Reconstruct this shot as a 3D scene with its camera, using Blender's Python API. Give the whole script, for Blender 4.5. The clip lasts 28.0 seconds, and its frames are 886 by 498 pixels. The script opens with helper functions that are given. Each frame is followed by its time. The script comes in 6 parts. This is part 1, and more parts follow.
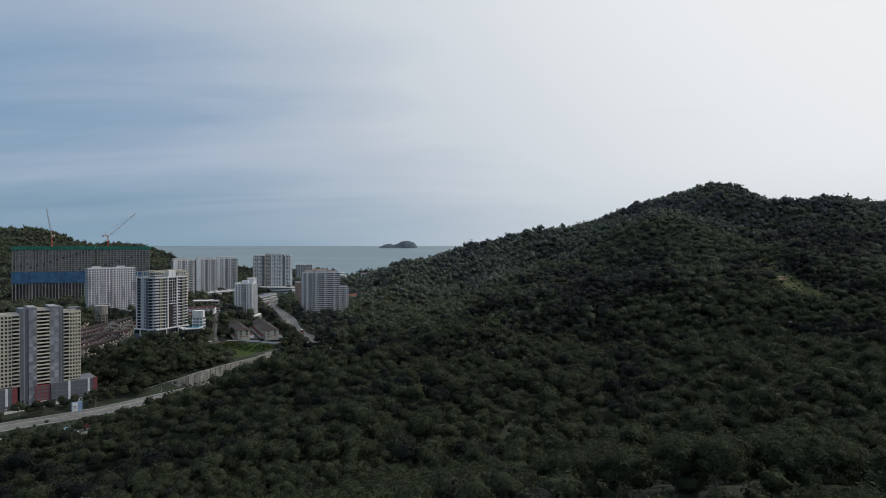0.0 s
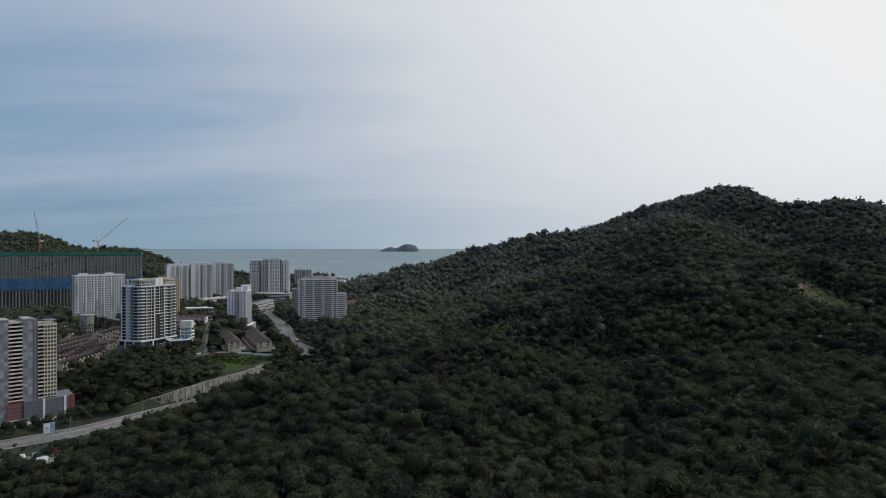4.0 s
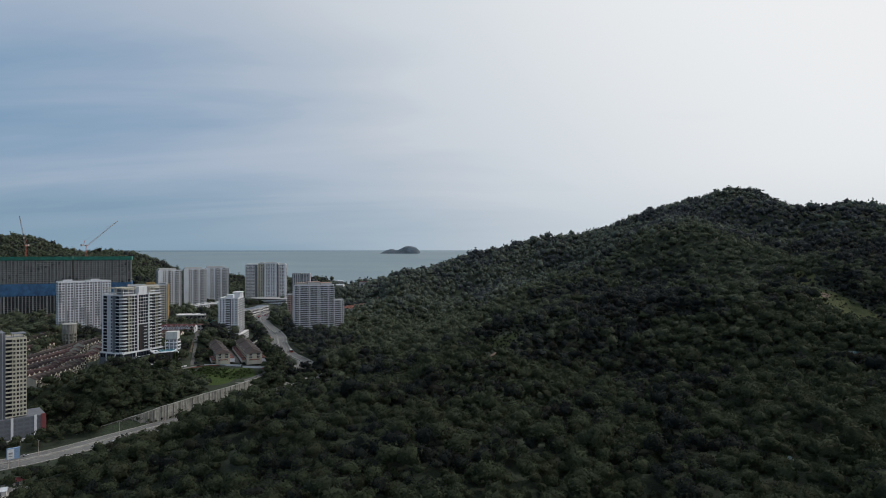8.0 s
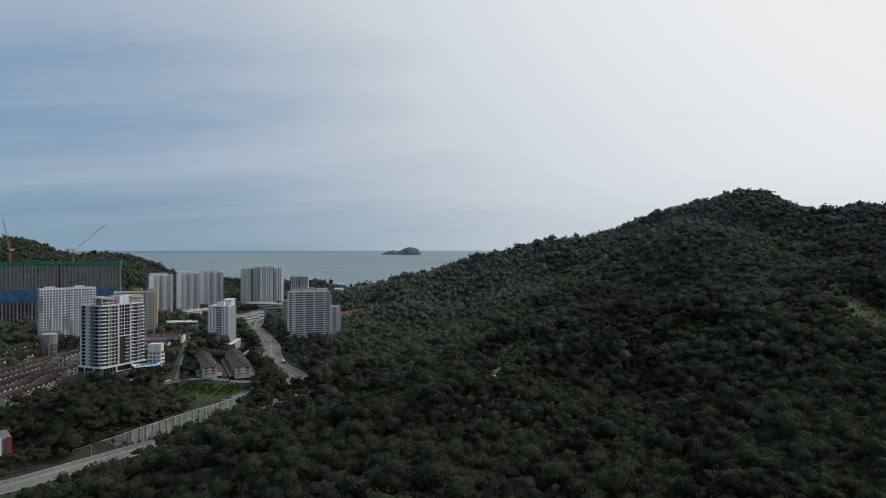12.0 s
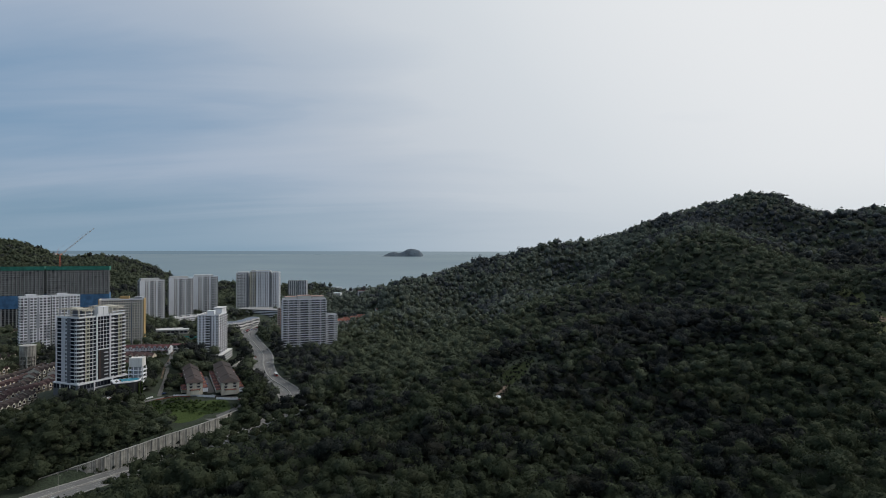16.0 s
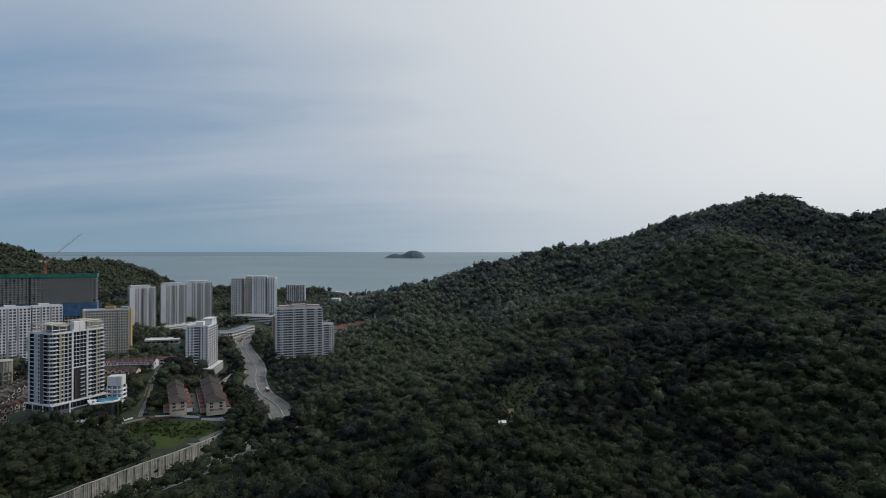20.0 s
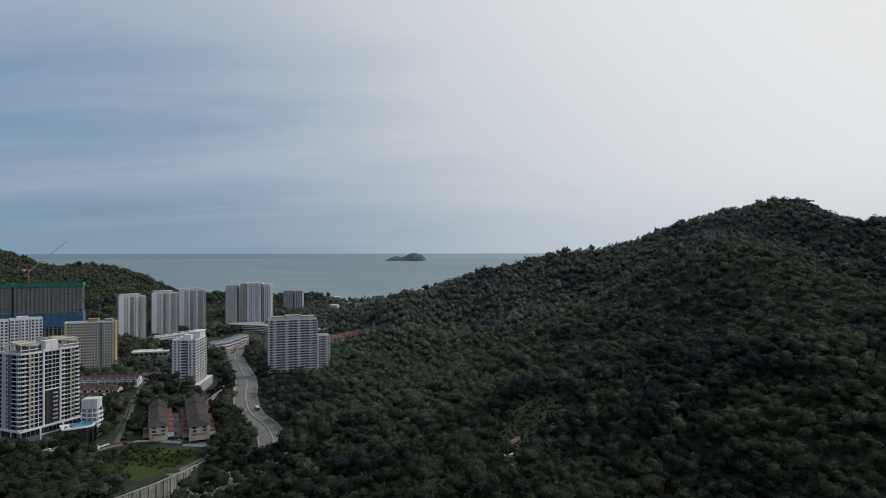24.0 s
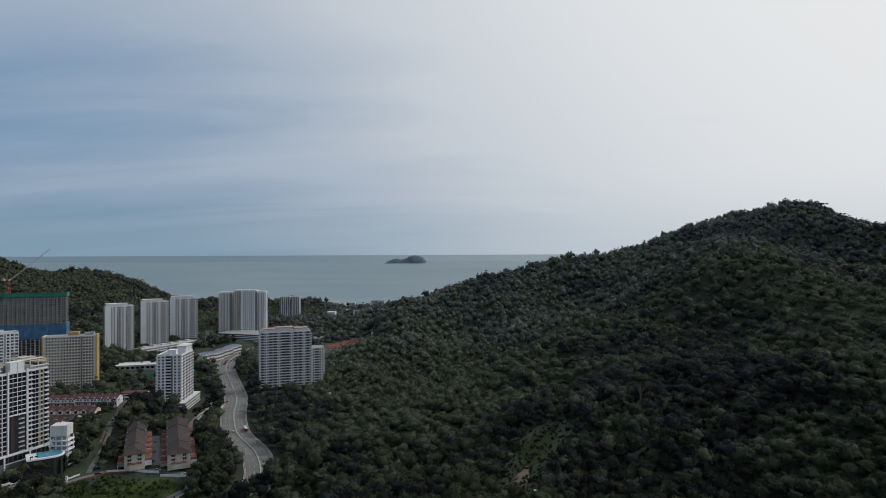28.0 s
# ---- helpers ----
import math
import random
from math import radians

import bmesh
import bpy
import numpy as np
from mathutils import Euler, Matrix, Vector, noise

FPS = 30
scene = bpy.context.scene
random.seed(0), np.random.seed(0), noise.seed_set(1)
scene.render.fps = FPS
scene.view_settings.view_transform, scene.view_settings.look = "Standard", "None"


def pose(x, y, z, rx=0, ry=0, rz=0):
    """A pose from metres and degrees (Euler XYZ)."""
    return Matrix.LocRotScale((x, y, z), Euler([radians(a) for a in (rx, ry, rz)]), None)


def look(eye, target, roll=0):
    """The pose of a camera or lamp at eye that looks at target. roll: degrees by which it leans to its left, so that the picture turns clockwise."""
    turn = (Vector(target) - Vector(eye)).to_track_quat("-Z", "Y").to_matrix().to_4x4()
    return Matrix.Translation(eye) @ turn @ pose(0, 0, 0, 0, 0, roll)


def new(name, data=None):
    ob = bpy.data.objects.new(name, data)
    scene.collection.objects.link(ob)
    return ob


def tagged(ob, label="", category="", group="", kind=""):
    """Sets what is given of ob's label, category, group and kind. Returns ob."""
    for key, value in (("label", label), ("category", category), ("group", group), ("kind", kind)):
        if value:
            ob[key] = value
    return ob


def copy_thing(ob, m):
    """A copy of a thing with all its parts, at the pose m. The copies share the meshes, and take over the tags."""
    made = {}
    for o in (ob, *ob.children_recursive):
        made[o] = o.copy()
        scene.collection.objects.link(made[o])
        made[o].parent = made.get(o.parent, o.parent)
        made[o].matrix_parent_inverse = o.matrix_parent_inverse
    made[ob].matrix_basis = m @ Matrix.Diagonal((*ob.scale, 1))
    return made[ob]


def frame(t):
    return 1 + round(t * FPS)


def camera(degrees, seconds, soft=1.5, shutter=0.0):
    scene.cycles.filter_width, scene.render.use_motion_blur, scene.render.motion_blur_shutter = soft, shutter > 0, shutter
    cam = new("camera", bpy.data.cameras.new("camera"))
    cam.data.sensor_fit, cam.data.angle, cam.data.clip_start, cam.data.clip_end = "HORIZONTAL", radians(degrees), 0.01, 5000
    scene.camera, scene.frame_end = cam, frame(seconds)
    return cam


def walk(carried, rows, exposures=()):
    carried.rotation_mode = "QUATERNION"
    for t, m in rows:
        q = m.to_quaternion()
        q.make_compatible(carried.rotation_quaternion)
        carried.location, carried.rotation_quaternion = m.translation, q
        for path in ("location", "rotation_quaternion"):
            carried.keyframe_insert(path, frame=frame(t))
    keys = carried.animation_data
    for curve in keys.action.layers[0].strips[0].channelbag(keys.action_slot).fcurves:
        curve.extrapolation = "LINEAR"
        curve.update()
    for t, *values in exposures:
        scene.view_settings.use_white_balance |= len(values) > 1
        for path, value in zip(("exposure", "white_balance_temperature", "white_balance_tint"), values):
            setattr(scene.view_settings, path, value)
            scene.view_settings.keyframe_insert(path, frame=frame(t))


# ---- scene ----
cam = camera(73.0, 28.0, soft=0.9)
PATH = [
    (0.0, pose(-0.00, 0.00, 140.00, 89.715, 0.008, 1.378)),
    (2.0, pose(-0.11, 16.87, 142.00, 89.861, 0.023, 1.475)),
    (4.0, pose(-0.21, 33.95, 144.09, 89.990, 0.034, 1.564)),
    (6.0, pose(-0.29, 51.62, 146.41, 90.072, 0.030, 1.634)),
    (8.0, pose(-0.35, 69.60, 149.01, 90.124, 0.022, 1.699)),
    (10.0, pose(-0.38, 87.77, 152.07, 90.146, 0.028, 1.770)),
    (12.0, pose(-0.42, 106.01, 155.35, 90.161, 0.016, 1.849)),
    (14.0, pose(-0.57, 124.18, 158.65, 90.200, -0.063, 1.941)),
    (16.0, pose(-0.72, 142.24, 162.12, 90.243, -0.130, 2.036)),
    (18.0, pose(-0.80, 160.07, 165.87, 90.274, -0.098, 2.129)),
    (20.0, pose(-0.88, 177.80, 169.83, 90.310, -0.035, 2.215)),
    (22.0, pose(-1.00, 195.44, 174.04, 90.369, 0.013, 2.292)),
    (24.0, pose(-1.22, 213.23, 178.26, 90.435, 0.072, 2.352)),
    (26.0, pose(-1.69, 231.52, 182.19, 90.498, 0.154, 2.384)),
    (28.0, pose(-2.25, 249.99, 186.03, 90.561, 0.245, 2.405)),
]
walk(cam, PATH, [(0.0, 0.05), (12.0, 0.03), (20.0, -0.03), (28.0, -0.06)])

# ---- world, sun, exposure ----
SUN_AZ, SUN_EL = radians(64), radians(42)      # azimuth to the right of straight ahead
SUN_DIR = Vector((math.sin(SUN_AZ) * math.cos(SUN_EL), math.cos(SUN_AZ) * math.cos(SUN_EL), math.sin(SUN_EL)))
scene.view_settings.exposure = 0.0


def node(tree, kind, inputs=None, **props):
    n = tree.nodes.new(kind)
    for k, v in props.items():
        setattr(n, k, v)
    for k, v in (inputs or {}).items():
        if isinstance(v, bpy.types.NodeSocket):
            tree.links.new(v, n.inputs[k])
        else:
            n.inputs[k].default_value = v
    return n


def ramp(tree, fac, stops):
    n = node(tree, "ShaderNodeValToRGB", {0: fac})
    els = n.color_ramp.elements
    while len(els) < len(stops):
        els.new(0.5)
    for e, (p, c) in zip(els, stops):
        e.position, e.color = p, (*c, 1) if len(c) == 3 else c
    return n.outputs[0]


def mixc(tree, fac, a, b, blend="MIX"):
    n = node(tree, "ShaderNodeMix", {0: fac, 6: a, 7: b}, data_type="RGBA", blend_type=blend)
    return n.outputs[2]


def math_n(tree, op, a, b=0.0, clamp=False):
    return node(tree, "ShaderNodeMath", {0: a, 1: b}, operation=op, use_clamp=clamp).outputs[0]


def g3(v):
    return (v, v, v)


def build_world():
    w = bpy.data.worlds.new("sky")
    w.use_nodes = True
    t = w.node_tree
    t.nodes.clear()
    co = node(t, "ShaderNodeTexCoord").outputs["Generated"]
    sky = node(t, "ShaderNodeTexSky", sky_type="NISHITA", sun_disc=False, sun_elevation=SUN_EL, sun_rotation=SUN_AZ, dust_density=3.0).outputs[0]
    sky = mixc(t, 1.0, sky, (0.085, 0.085, 0.085, 1), "MULTIPLY")
    xyz = node(t, "ShaderNodeSeparateXYZ", {0: co})
    z = xyz.outputs[2]
    # thin cloud sheet on a flat ceiling: direction divided by its height
    zz = math_n(t, "ADD", math_n(t, "MAXIMUM", z, 0.0), 0.16)
    px = math_n(t, "DIVIDE", xyz.outputs[0], zz)
    py = math_n(t, "DIVIDE", xyz.outputs[1], zz)
    flat = node(t, "ShaderNodeCombineXYZ", {0: px, 1: py, 2: 0.0}).outputs[0]
    m1 = node(t, "ShaderNodeMapping", {0: flat, 1: (3.1, 0.4, 0), 2: (0, 0, radians(-14)), 3: (0.42, 1.5, 1)}).outputs[0]
    n1 = node(t, "ShaderNodeTexNoise", {"Vector": m1, "Scale": 0.9, "Detail": 7.0, "Roughness": 0.52, "Distortion": 0.5}).outputs[0]
    m2 = node(t, "ShaderNodeMapping", {0: flat, 1: (0.7, 5.2, 0), 2: (0, 0, radians(-6)), 3: (0.25, 0.5, 1)}).outputs[0]
    n2 = node(t, "ShaderNodeTexNoise", {"Vector": m2, "Scale": 1.0, "Detail": 3.0, "Roughness": 0.5}).outputs[0]
    # thicker towards the sun
    dot = node(t, "ShaderNodeVectorMath", {0: co, 1: SUN_DIR}, operation="DOT_PRODUCT").outputs["Value"]
    near = node(t, "ShaderNodeMapRange", {0: dot, 1: -0.05, 2: 0.88}, interpolation_type="SMOOTHSTEP").outputs[0]
    s = math_n(t, "ADD", math_n(t, "MULTIPLY", n1, 0.55), math_n(t, "MULTIPLY", n2, 0.45))
    s = math_n(t, "ADD", s, math_n(t, "MULTIPLY", near, 0.5))
    cover = ramp(t, s, [(0.43, g3(0.06)), (0.61, g3(0.70)), (0.8, g3(0.97))])
    cloud = ramp(t, near, [(0.0, (0.40, 0.47, 0.58)), (0.35, (0.51, 0.56, 0.63)), (0.72, (0.66, 0.70, 0.74)), (1.0, (0.84, 0.85, 0.86))])
    blue = mixc(t, 0.75, sky, (0.19, 0.33, 0.50, 1))
    col = mixc(t, cover, blue, cloud)
    # haze low over the sea
    hz = node(t, "ShaderNodeMapRange", {0: z, 1: 0.0, 2: 0.14, 3: 0.85, 4: 0.0}, interpolation_type="SMOOTHSTEP").outputs[0]
    hzc = ramp(t, near, [(0.0, (0.215, 0.325, 0.425)), (0.45, (0.46, 0.53, 0.60)), (1.0, (0.68, 0.72, 0.75))])
    col = mixc(t, hz, col, hzc)
    # the sea goes on below the horizon
    below = math_n(t, "LESS_THAN", z, 0.0)
    # lighter towards the sun: light on the water is in this colour
    far_sea = ramp(t, near, [(0.0, (0.150, 0.216, 0.270)), (0.4, (0.250, 0.310, 0.350)), (1.0, (0.38, 0.43, 0.46))])
    col = mixc(t, below, col, far_sea)
    bg = node(t, "ShaderNodeBackground", {0: col, 1: 1.0})
    out = node(t, "ShaderNodeOutputWorld")
    t.links.new(bg.outputs[0], out.inputs[0])
    scene.world = w


build_world()
sun_data = bpy.data.lights.new("sun", "SUN")
sun_data.energy, sun_data.angle, sun_data.color = 1.6, radians(8), (1.0, 0.95, 0.87)
sun = new("sun", sun_data)
sun.matrix_world = look(SUN_DIR * 900, (0, 0, 0))

# ---- materials ----


def mat(name, col, rough=0.8, var=0.25, scale=0.5, fine=0.15, fine_scale=6.0, bump=0.0, metal=0.0, spec=0.4, streak=0.0, rand=0.0):
    """A matt surface with two scales of variation, optional rain streaks and a little change from piece to piece."""
    m = bpy.data.materials.new(name)
    m.use_nodes = True
    t = m.node_tree
    b = t.nodes["Principled BSDF"]
    pos = node(t, "ShaderNodeNewGeometry").outputs["Position"]
    n1 = node(t, "ShaderNodeTexNoise", {"Vector": pos, "Scale": scale, "Detail": 4.0}).outputs[0]
    n2 = node(t, "ShaderNodeTexNoise", {"Vector": pos, "Scale": fine_scale, "Detail": 3.0}).outputs[0]
    k = node(t, "ShaderNodeMapRange", {0: n1, 1: 0.3, 2: 0.7, 3: 1 - var, 4: 1 + var}).outputs[0]
    k2 = node(t, "ShaderNodeMapRange", {0: n2, 1: 0.3, 2: 0.7, 3: 1 - fine, 4: 1 + fine}).outputs[0]
    k = math_n(t, "MULTIPLY", k, k2)
    if streak:
        mp = node(t, "ShaderNodeMapping", {0: pos, 3: (1.3, 1.3, 0.05)}).outputs[0]
        n3 = node(t, "ShaderNodeTexNoise", {"Vector": mp, "Scale": 1.0, "Detail": 5.0}).outputs[0]
        k = math_n(t, "MULTIPLY", k, node(t, "ShaderNodeMapRange", {0: n3, 1: 0.42, 2: 0.68, 3: 1.0, 4: 1 - streak}).outputs[0])
    if rand:
        r = node(t, "ShaderNodeObjectInfo").outputs["Random"]
        k = math_n(t, "MULTIPLY", k, node(t, "ShaderNodeMapRange", {0: r, 3: 1 - rand, 4: 1 + rand}).outputs[0])
    c = node(t, "ShaderNodeVectorMath", {0: col[:3], 3: k}, operation="SCALE").outputs[0]
    t.links.new(c, b.inputs["Base Color"])
    b.inputs["Roughness"].default_value, b.inputs["Metallic"].default_value = rough, metal
    b.inputs["Specular IOR Level"].default_value = spec
    if bump:
        bp = node(t, "ShaderNodeBump", {"Height": n2, "Strength": bump, "Distance": 0.3})
        t.links.new(bp.outputs[0], b.inputs["Normal"])
    return m


def leaf_mat(name, dark, mid, light):
    """Foliage: colour by tree-sized patches, by stretches of forest and leaf by leaf; thin enough to let some light through."""
    m = bpy.data.materials.new(name)
    m.use_nodes = True
    t = m.node_tree
    t.nodes.clear()
    geo = node(t, "ShaderNodeNewGeometry")
    pos = geo.outputs["Position"]
    big = node(t, "ShaderNodeTexNoise", {"Vector": pos, "Scale": 0.016, "Detail": 4.0}).outputs[0]
    # widest noise puts the hills' broad light and dark into leaf colour
    wide = node(t, "ShaderNodeTexNoise", {"Vector": pos, "Scale": 0.0055, "Detail": 2.0}).outputs[0]
    big = math_n(t, "ADD", math_n(t, "MULTIPLY", big, 0.75), math_n(t, "MULTIPLY", math_n(t, "SUBTRACT", wide, 0.28), 0.6))
    fine = node(t, "ShaderNodeTexNoise", {"Vector": pos, "Scale": 1.1, "Detail": 3.0}).outputs[0]
    # each tree has a tint of its own
    tint = node(t, "ShaderNodeAttribute", attribute_name="tint").outputs["Fac"]
    one = node(t, "ShaderNodeObjectInfo").outputs["Random"]
    k = math_n(t, "FRACT", math_n(t, "ADD", tint, one))
    k2 = math_n(t, "FRACT", math_n(t, "MULTIPLY", k, 7.31))
    f = math_n(t, "ADD", math_n(t, "MULTIPLY", k, 0.30), math_n(t, "MULTIPLY", big, 1.5))
    # plus the hillside's light and dark relief, set tree by tree
    f = math_n(t, "ADD", f, node(t, "ShaderNodeAttribute", attribute_name="relief_tone").outputs["Fac"])
    f = math_n(t, "ADD", f, math_n(t, "MULTIPLY", fine, 0.2))
    f = math_n(t, "ADD", f, math_n(t, "MULTIPLY", geo.outputs["Random Per Island"], 0.12))
    col = ramp(t, f, [(0.84, dark), (1.11, mid), (1.42, light)])
    # now and then an olive or brownish crown, or a bluish one
    odd = math_n(t, "GREATER_THAN", k2, 0.88)
    col = mixc(t, math_n(t, "MULTIPLY", odd, 0.3), col, (0.055, 0.052, 0.032, 1))
    cool = math_n(t, "LESS_THAN", k2, 0.22)
    col = mixc(t, math_n(t, "MULTIPLY", cool, 0.15), col, (0.022, 0.034, 0.030, 1))
    tex = node(t, "ShaderNodeTexNoise", {"Vector": pos, "Scale": 0.75, "Detail": 5.0, "Roughness": 0.65}).outputs[0]
    bump = node(t, "ShaderNodeBump", {"Height": tex, "Strength": 0.9, "Distance": 1.6}).outputs[0]
    dif = node(t, "ShaderNodeBsdfPrincipled", {"Base Color": col, "Roughness": 0.8, "Specular IOR Level": 0.08, "Normal": bump})
    tr = node(t, "ShaderNodeBsdfTranslucent", {0: col})
    mx = node(t, "ShaderNodeMixShader", {0: 0.3, 1: dif.outputs[0], 2: tr.outputs[0]})
    out = node(t, "ShaderNodeOutputMaterial", {0: mx.outputs[0]})
    return m


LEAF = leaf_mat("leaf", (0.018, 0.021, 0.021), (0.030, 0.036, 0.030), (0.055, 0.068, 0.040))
# distance haze mixed into these leaf colours: paler, then bluer, farther off
HAZELEAF = leaf_mat("haze_leaf", (0.038, 0.042, 0.043), (0.060, 0.067, 0.060), (0.096, 0.113, 0.074))
FARHAZELEAF = leaf_mat("far_haze_leaf", (0.074, 0.082, 0.089), (0.105, 0.118, 0.118), (0.142, 0.163, 0.132))
BARK = mat("bark", (0.12, 0.10, 0.08), 0.9, 0.3, 1.5)
MEADOW = leaf_mat("meadow_grass", (0.036, 0.050, 0.022), (0.060, 0.076, 0.032), (0.095, 0.11, 0.05))
GRASS = leaf_mat("grass_blades", (0.024, 0.040, 0.015), (0.042, 0.066, 0.022), (0.070, 0.102, 0.034))
CONCRETE = mat("concrete", (0.36, 0.35, 0.33), 0.85, 0.2, 0.2, streak=0.25)
WALLCON = mat("weathered_concrete", (0.33, 0.32, 0.29), 0.9, 0.3, 0.25, streak=0.65, rand=0.12)
ASPHALT = mat("asphalt", (0.115, 0.112, 0.108), 0.85, 0.2, 0.08, fine=0.2, fine_scale=1.0)
ROADTOP = mat("worn_asphalt", (0.135, 0.134, 0.132), 0.85, 0.18, 0.06, fine=0.15, fine_scale=0.8)
PAINT = mat("road_paint", (0.40, 0.40, 0.38), 0.7, 0.2, 0.5)
SOIL = mat("bare_soil", (0.115, 0.082, 0.060), 0.95, 0.3, 0.2)
WHITE = mat("white_render", (0.68, 0.69, 0.72), 0.75, 0.06, 0.1, 0.05, 3, streak=0.12)
OFFWHITE = mat("offwhite_render", (0.60, 0.595, 0.59), 0.8, 0.08, 0.1, 0.06, 3, streak=0.18)
CREAM = mat("cream_render", (0.55, 0.52, 0.43), 0.8, 0.08, 0.1, 0.06, 3, streak=0.15)
BISQUE = mat("bisque_render", (0.58, 0.52, 0.43), 0.8, 0.08, 0.1, 0.06, 3, streak=0.15)
BEIGE = mat("beige_render", (0.50, 0.47, 0.40), 0.8, 0.08, 0.1, 0.06, 3, streak=0.15)
OCHRE = mat("ochre_render", (0.40, 0.27, 0.11), 0.8, 0.08, 0.1, 0.06, 3, streak=0.12)
PALEGREY = mat("pale_grey_render", (0.47, 0.48, 0.51), 0.8, 0.08, 0.1, 0.06, 3, streak=0.15)
# the island's bluish base colour includes the haze of distance
ISLE = mat("hazy_island_woods", (0.068, 0.092, 0.116), 0.95, 0.3, 0.02, 0.3, 0.1)
GREYP = mat("grey_render", (0.30, 0.31, 0.34), 0.8, 0.08, 0.1, 0.06, 3, streak=0.15)
TILEGREY = mat("two_tone_grey_tiles", (0.165, 0.175, 0.205), 0.7, 0.3, 0.22, 0.1, 2.0)
TILEPALE = mat("pale_grey_tiles", (0.24, 0.25, 0.285), 0.7, 0.2, 0.22, 0.1, 2.0, rand=0.25)
SLATE = mat("slate_grey_render", (0.13, 0.14, 0.165), 0.75, 0.12, 0.2)
DGREY = mat("dark_grey_render", (0.11, 0.12, 0.14), 0.75, 0.1, 0.2, 0.06, 3)
MAROON = mat("maroon_render", (0.20, 0.055, 0.06), 0.75, 0.1, 0.2)
PINK = mat("pink_render", (0.36, 0.24, 0.20), 0.8, 0.1, 0.1, streak=0.15)
OLIVE = mat("olive_render", (0.31, 0.305, 0.225), 0.8, 0.08, 0.1)
GLASS = mat("window_glass", (0.013, 0.016, 0.024), 0.25, 0.5, 0.35, 0.1, 2, spec=0.14, rand=0.4)
# near-black standing for shade inside flat openings; also a dark podium's colour
SHADEDARK = mat("recess_shade_and_dark_podium", (0.022, 0.023, 0.027), 0.6, 0.3, 0.3, spec=0.3)
RAIL = mat("painted_railing", (0.34, 0.35, 0.37), 0.6, 0.1, 0.5)
ROOFRED = mat("red_roof_tiles", (0.075, 0.026, 0.027), 0.85, 0.3, 0.3, 0.25, 3, rand=0.2)
ROOFBR = mat("brown_roof_tiles", (0.038, 0.027, 0.025), 0.85, 0.25, 0.25, 0.25, 3, rand=0.2)
ROOFDK = mat("maroon_brown_roof_tiles", (0.052, 0.028, 0.027), 0.85, 0.3, 0.3, 0.25, 3, rand=0.25)
ROOFOR = mat("orange_roof_tiles", (0.17, 0.062, 0.042), 0.85, 0.25, 0.25, 0.25, 3, rand=0.2)
ROOFGR = mat("grey_roof_slab", (0.28, 0.28, 0.28), 0.9, 0.25, 0.3)
METALBL = mat("blue_metal_sheet", (0.20, 0.30, 0.46), 0.5, 0.2, 0.4, rand=0.2)
METALGY = mat("blue_grey_metal_sheet", (0.20, 0.225, 0.27), 0.55, 0.2, 0.4, rand=0.2)
METALGR = mat("grey_green_metal_sheet", (0.16, 0.24, 0.25), 0.6, 0.2, 0.4)
METALWH = mat("pale_metal_sheet", (0.55, 0.58, 0.62), 0.5, 0.15, 0.4)
NETGREEN = mat("green_safety_net", (0.03, 0.16, 0.12), 0.8, 0.3, 0.2, 0.25, 1.5)
NETBLUE = mat("blue_safety_net", (0.055, 0.135, 0.25), 0.8, 0.3, 0.15, 0.25, 1.5)
INFILL = mat("grey_blockwork", (0.27, 0.26, 0.24), 0.9, 0.2, 0.3, 0.15, 2, rand=0.3)
RAWCON = mat("raw_concrete", (0.25, 0.245, 0.235), 0.9, 0.15, 0.2, 0.15, 2)
STEEL = mat("crane_red_steel", (0.42, 0.10, 0.06), 0.5, 0.15, 0.5)
STEELY = mat("crane_grey_steel", (0.40, 0.36, 0.33), 0.5, 0.15, 0.5)
POOL = mat("pool_water", (0.05, 0.27, 0.38), 0.1, 0.1, 0.5, spec=0.6)
RED = mat("red_paint", (0.45, 0.05, 0.04), 0.5, 0.1, 0.5)
YELLOW = mat("yellow_paint", (0.55, 0.36, 0.05), 0.5, 0.1, 0.5)
CARS = [mat("car_paint_" + n, c, 0.3, 0.03, 0.5, spec=0.6) for n, c in (("white", (0.7, 0.7, 0.7)), ("silver", (0.42, 0.43, 0.45)), ("black", (0.02, 0.02, 0.025)), ("red", (0.4, 0.03, 0.03)), ("blue", (0.04, 0.08, 0.22)))]
RUBBER = mat("rubber", (0.02, 0.02, 0.02), 0.9)


def ground_mat():
    m = mat("ground_cover", (0.022, 0.031, 0.018), 0.95, 0.4, 0.05, 0.55, 0.9, bump=1.0)
    return m


def sea_mat():
    m = bpy.data.materials.new("sea_water")
    m.use_nodes = True
    t = m.node_tree
    b = t.nodes["Principled BSDF"]
    pos = node(t, "ShaderNodeNewGeometry").outputs["Position"]
    mp = node(t, "ShaderNodeMapping", {0: pos, 3: (0.35, 1.0, 1)}).outputs[0]
    n1 = node(t, "ShaderNodeTexNoise", {"Vector": mp, "Scale": 0.0035, "Detail": 5.0}).outputs[0]
    col = ramp(t, n1, [(0.3, (0.125, 0.188, 0.225)), (0.7, (0.165, 0.226, 0.250))])
    t.links.new(col, b.inputs["Base Color"])
    b.inputs["Roughness"].default_value = 0.55
    b.inputs["Specular IOR Level"].default_value = 0.5
    n2 = node(t, "ShaderNodeTexNoise", {"Vector": mp, "Scale": 0.12, "Detail": 4.0}).outputs[0]
    bp = node(t, "ShaderNodeBump", {"Height": n2, "Strength": 0.25, "Distance": 1.0})
    t.links.new(bp.outputs[0], b.inputs["Normal"])
    return m


GROUND, SEA = ground_mat(), sea_mat()

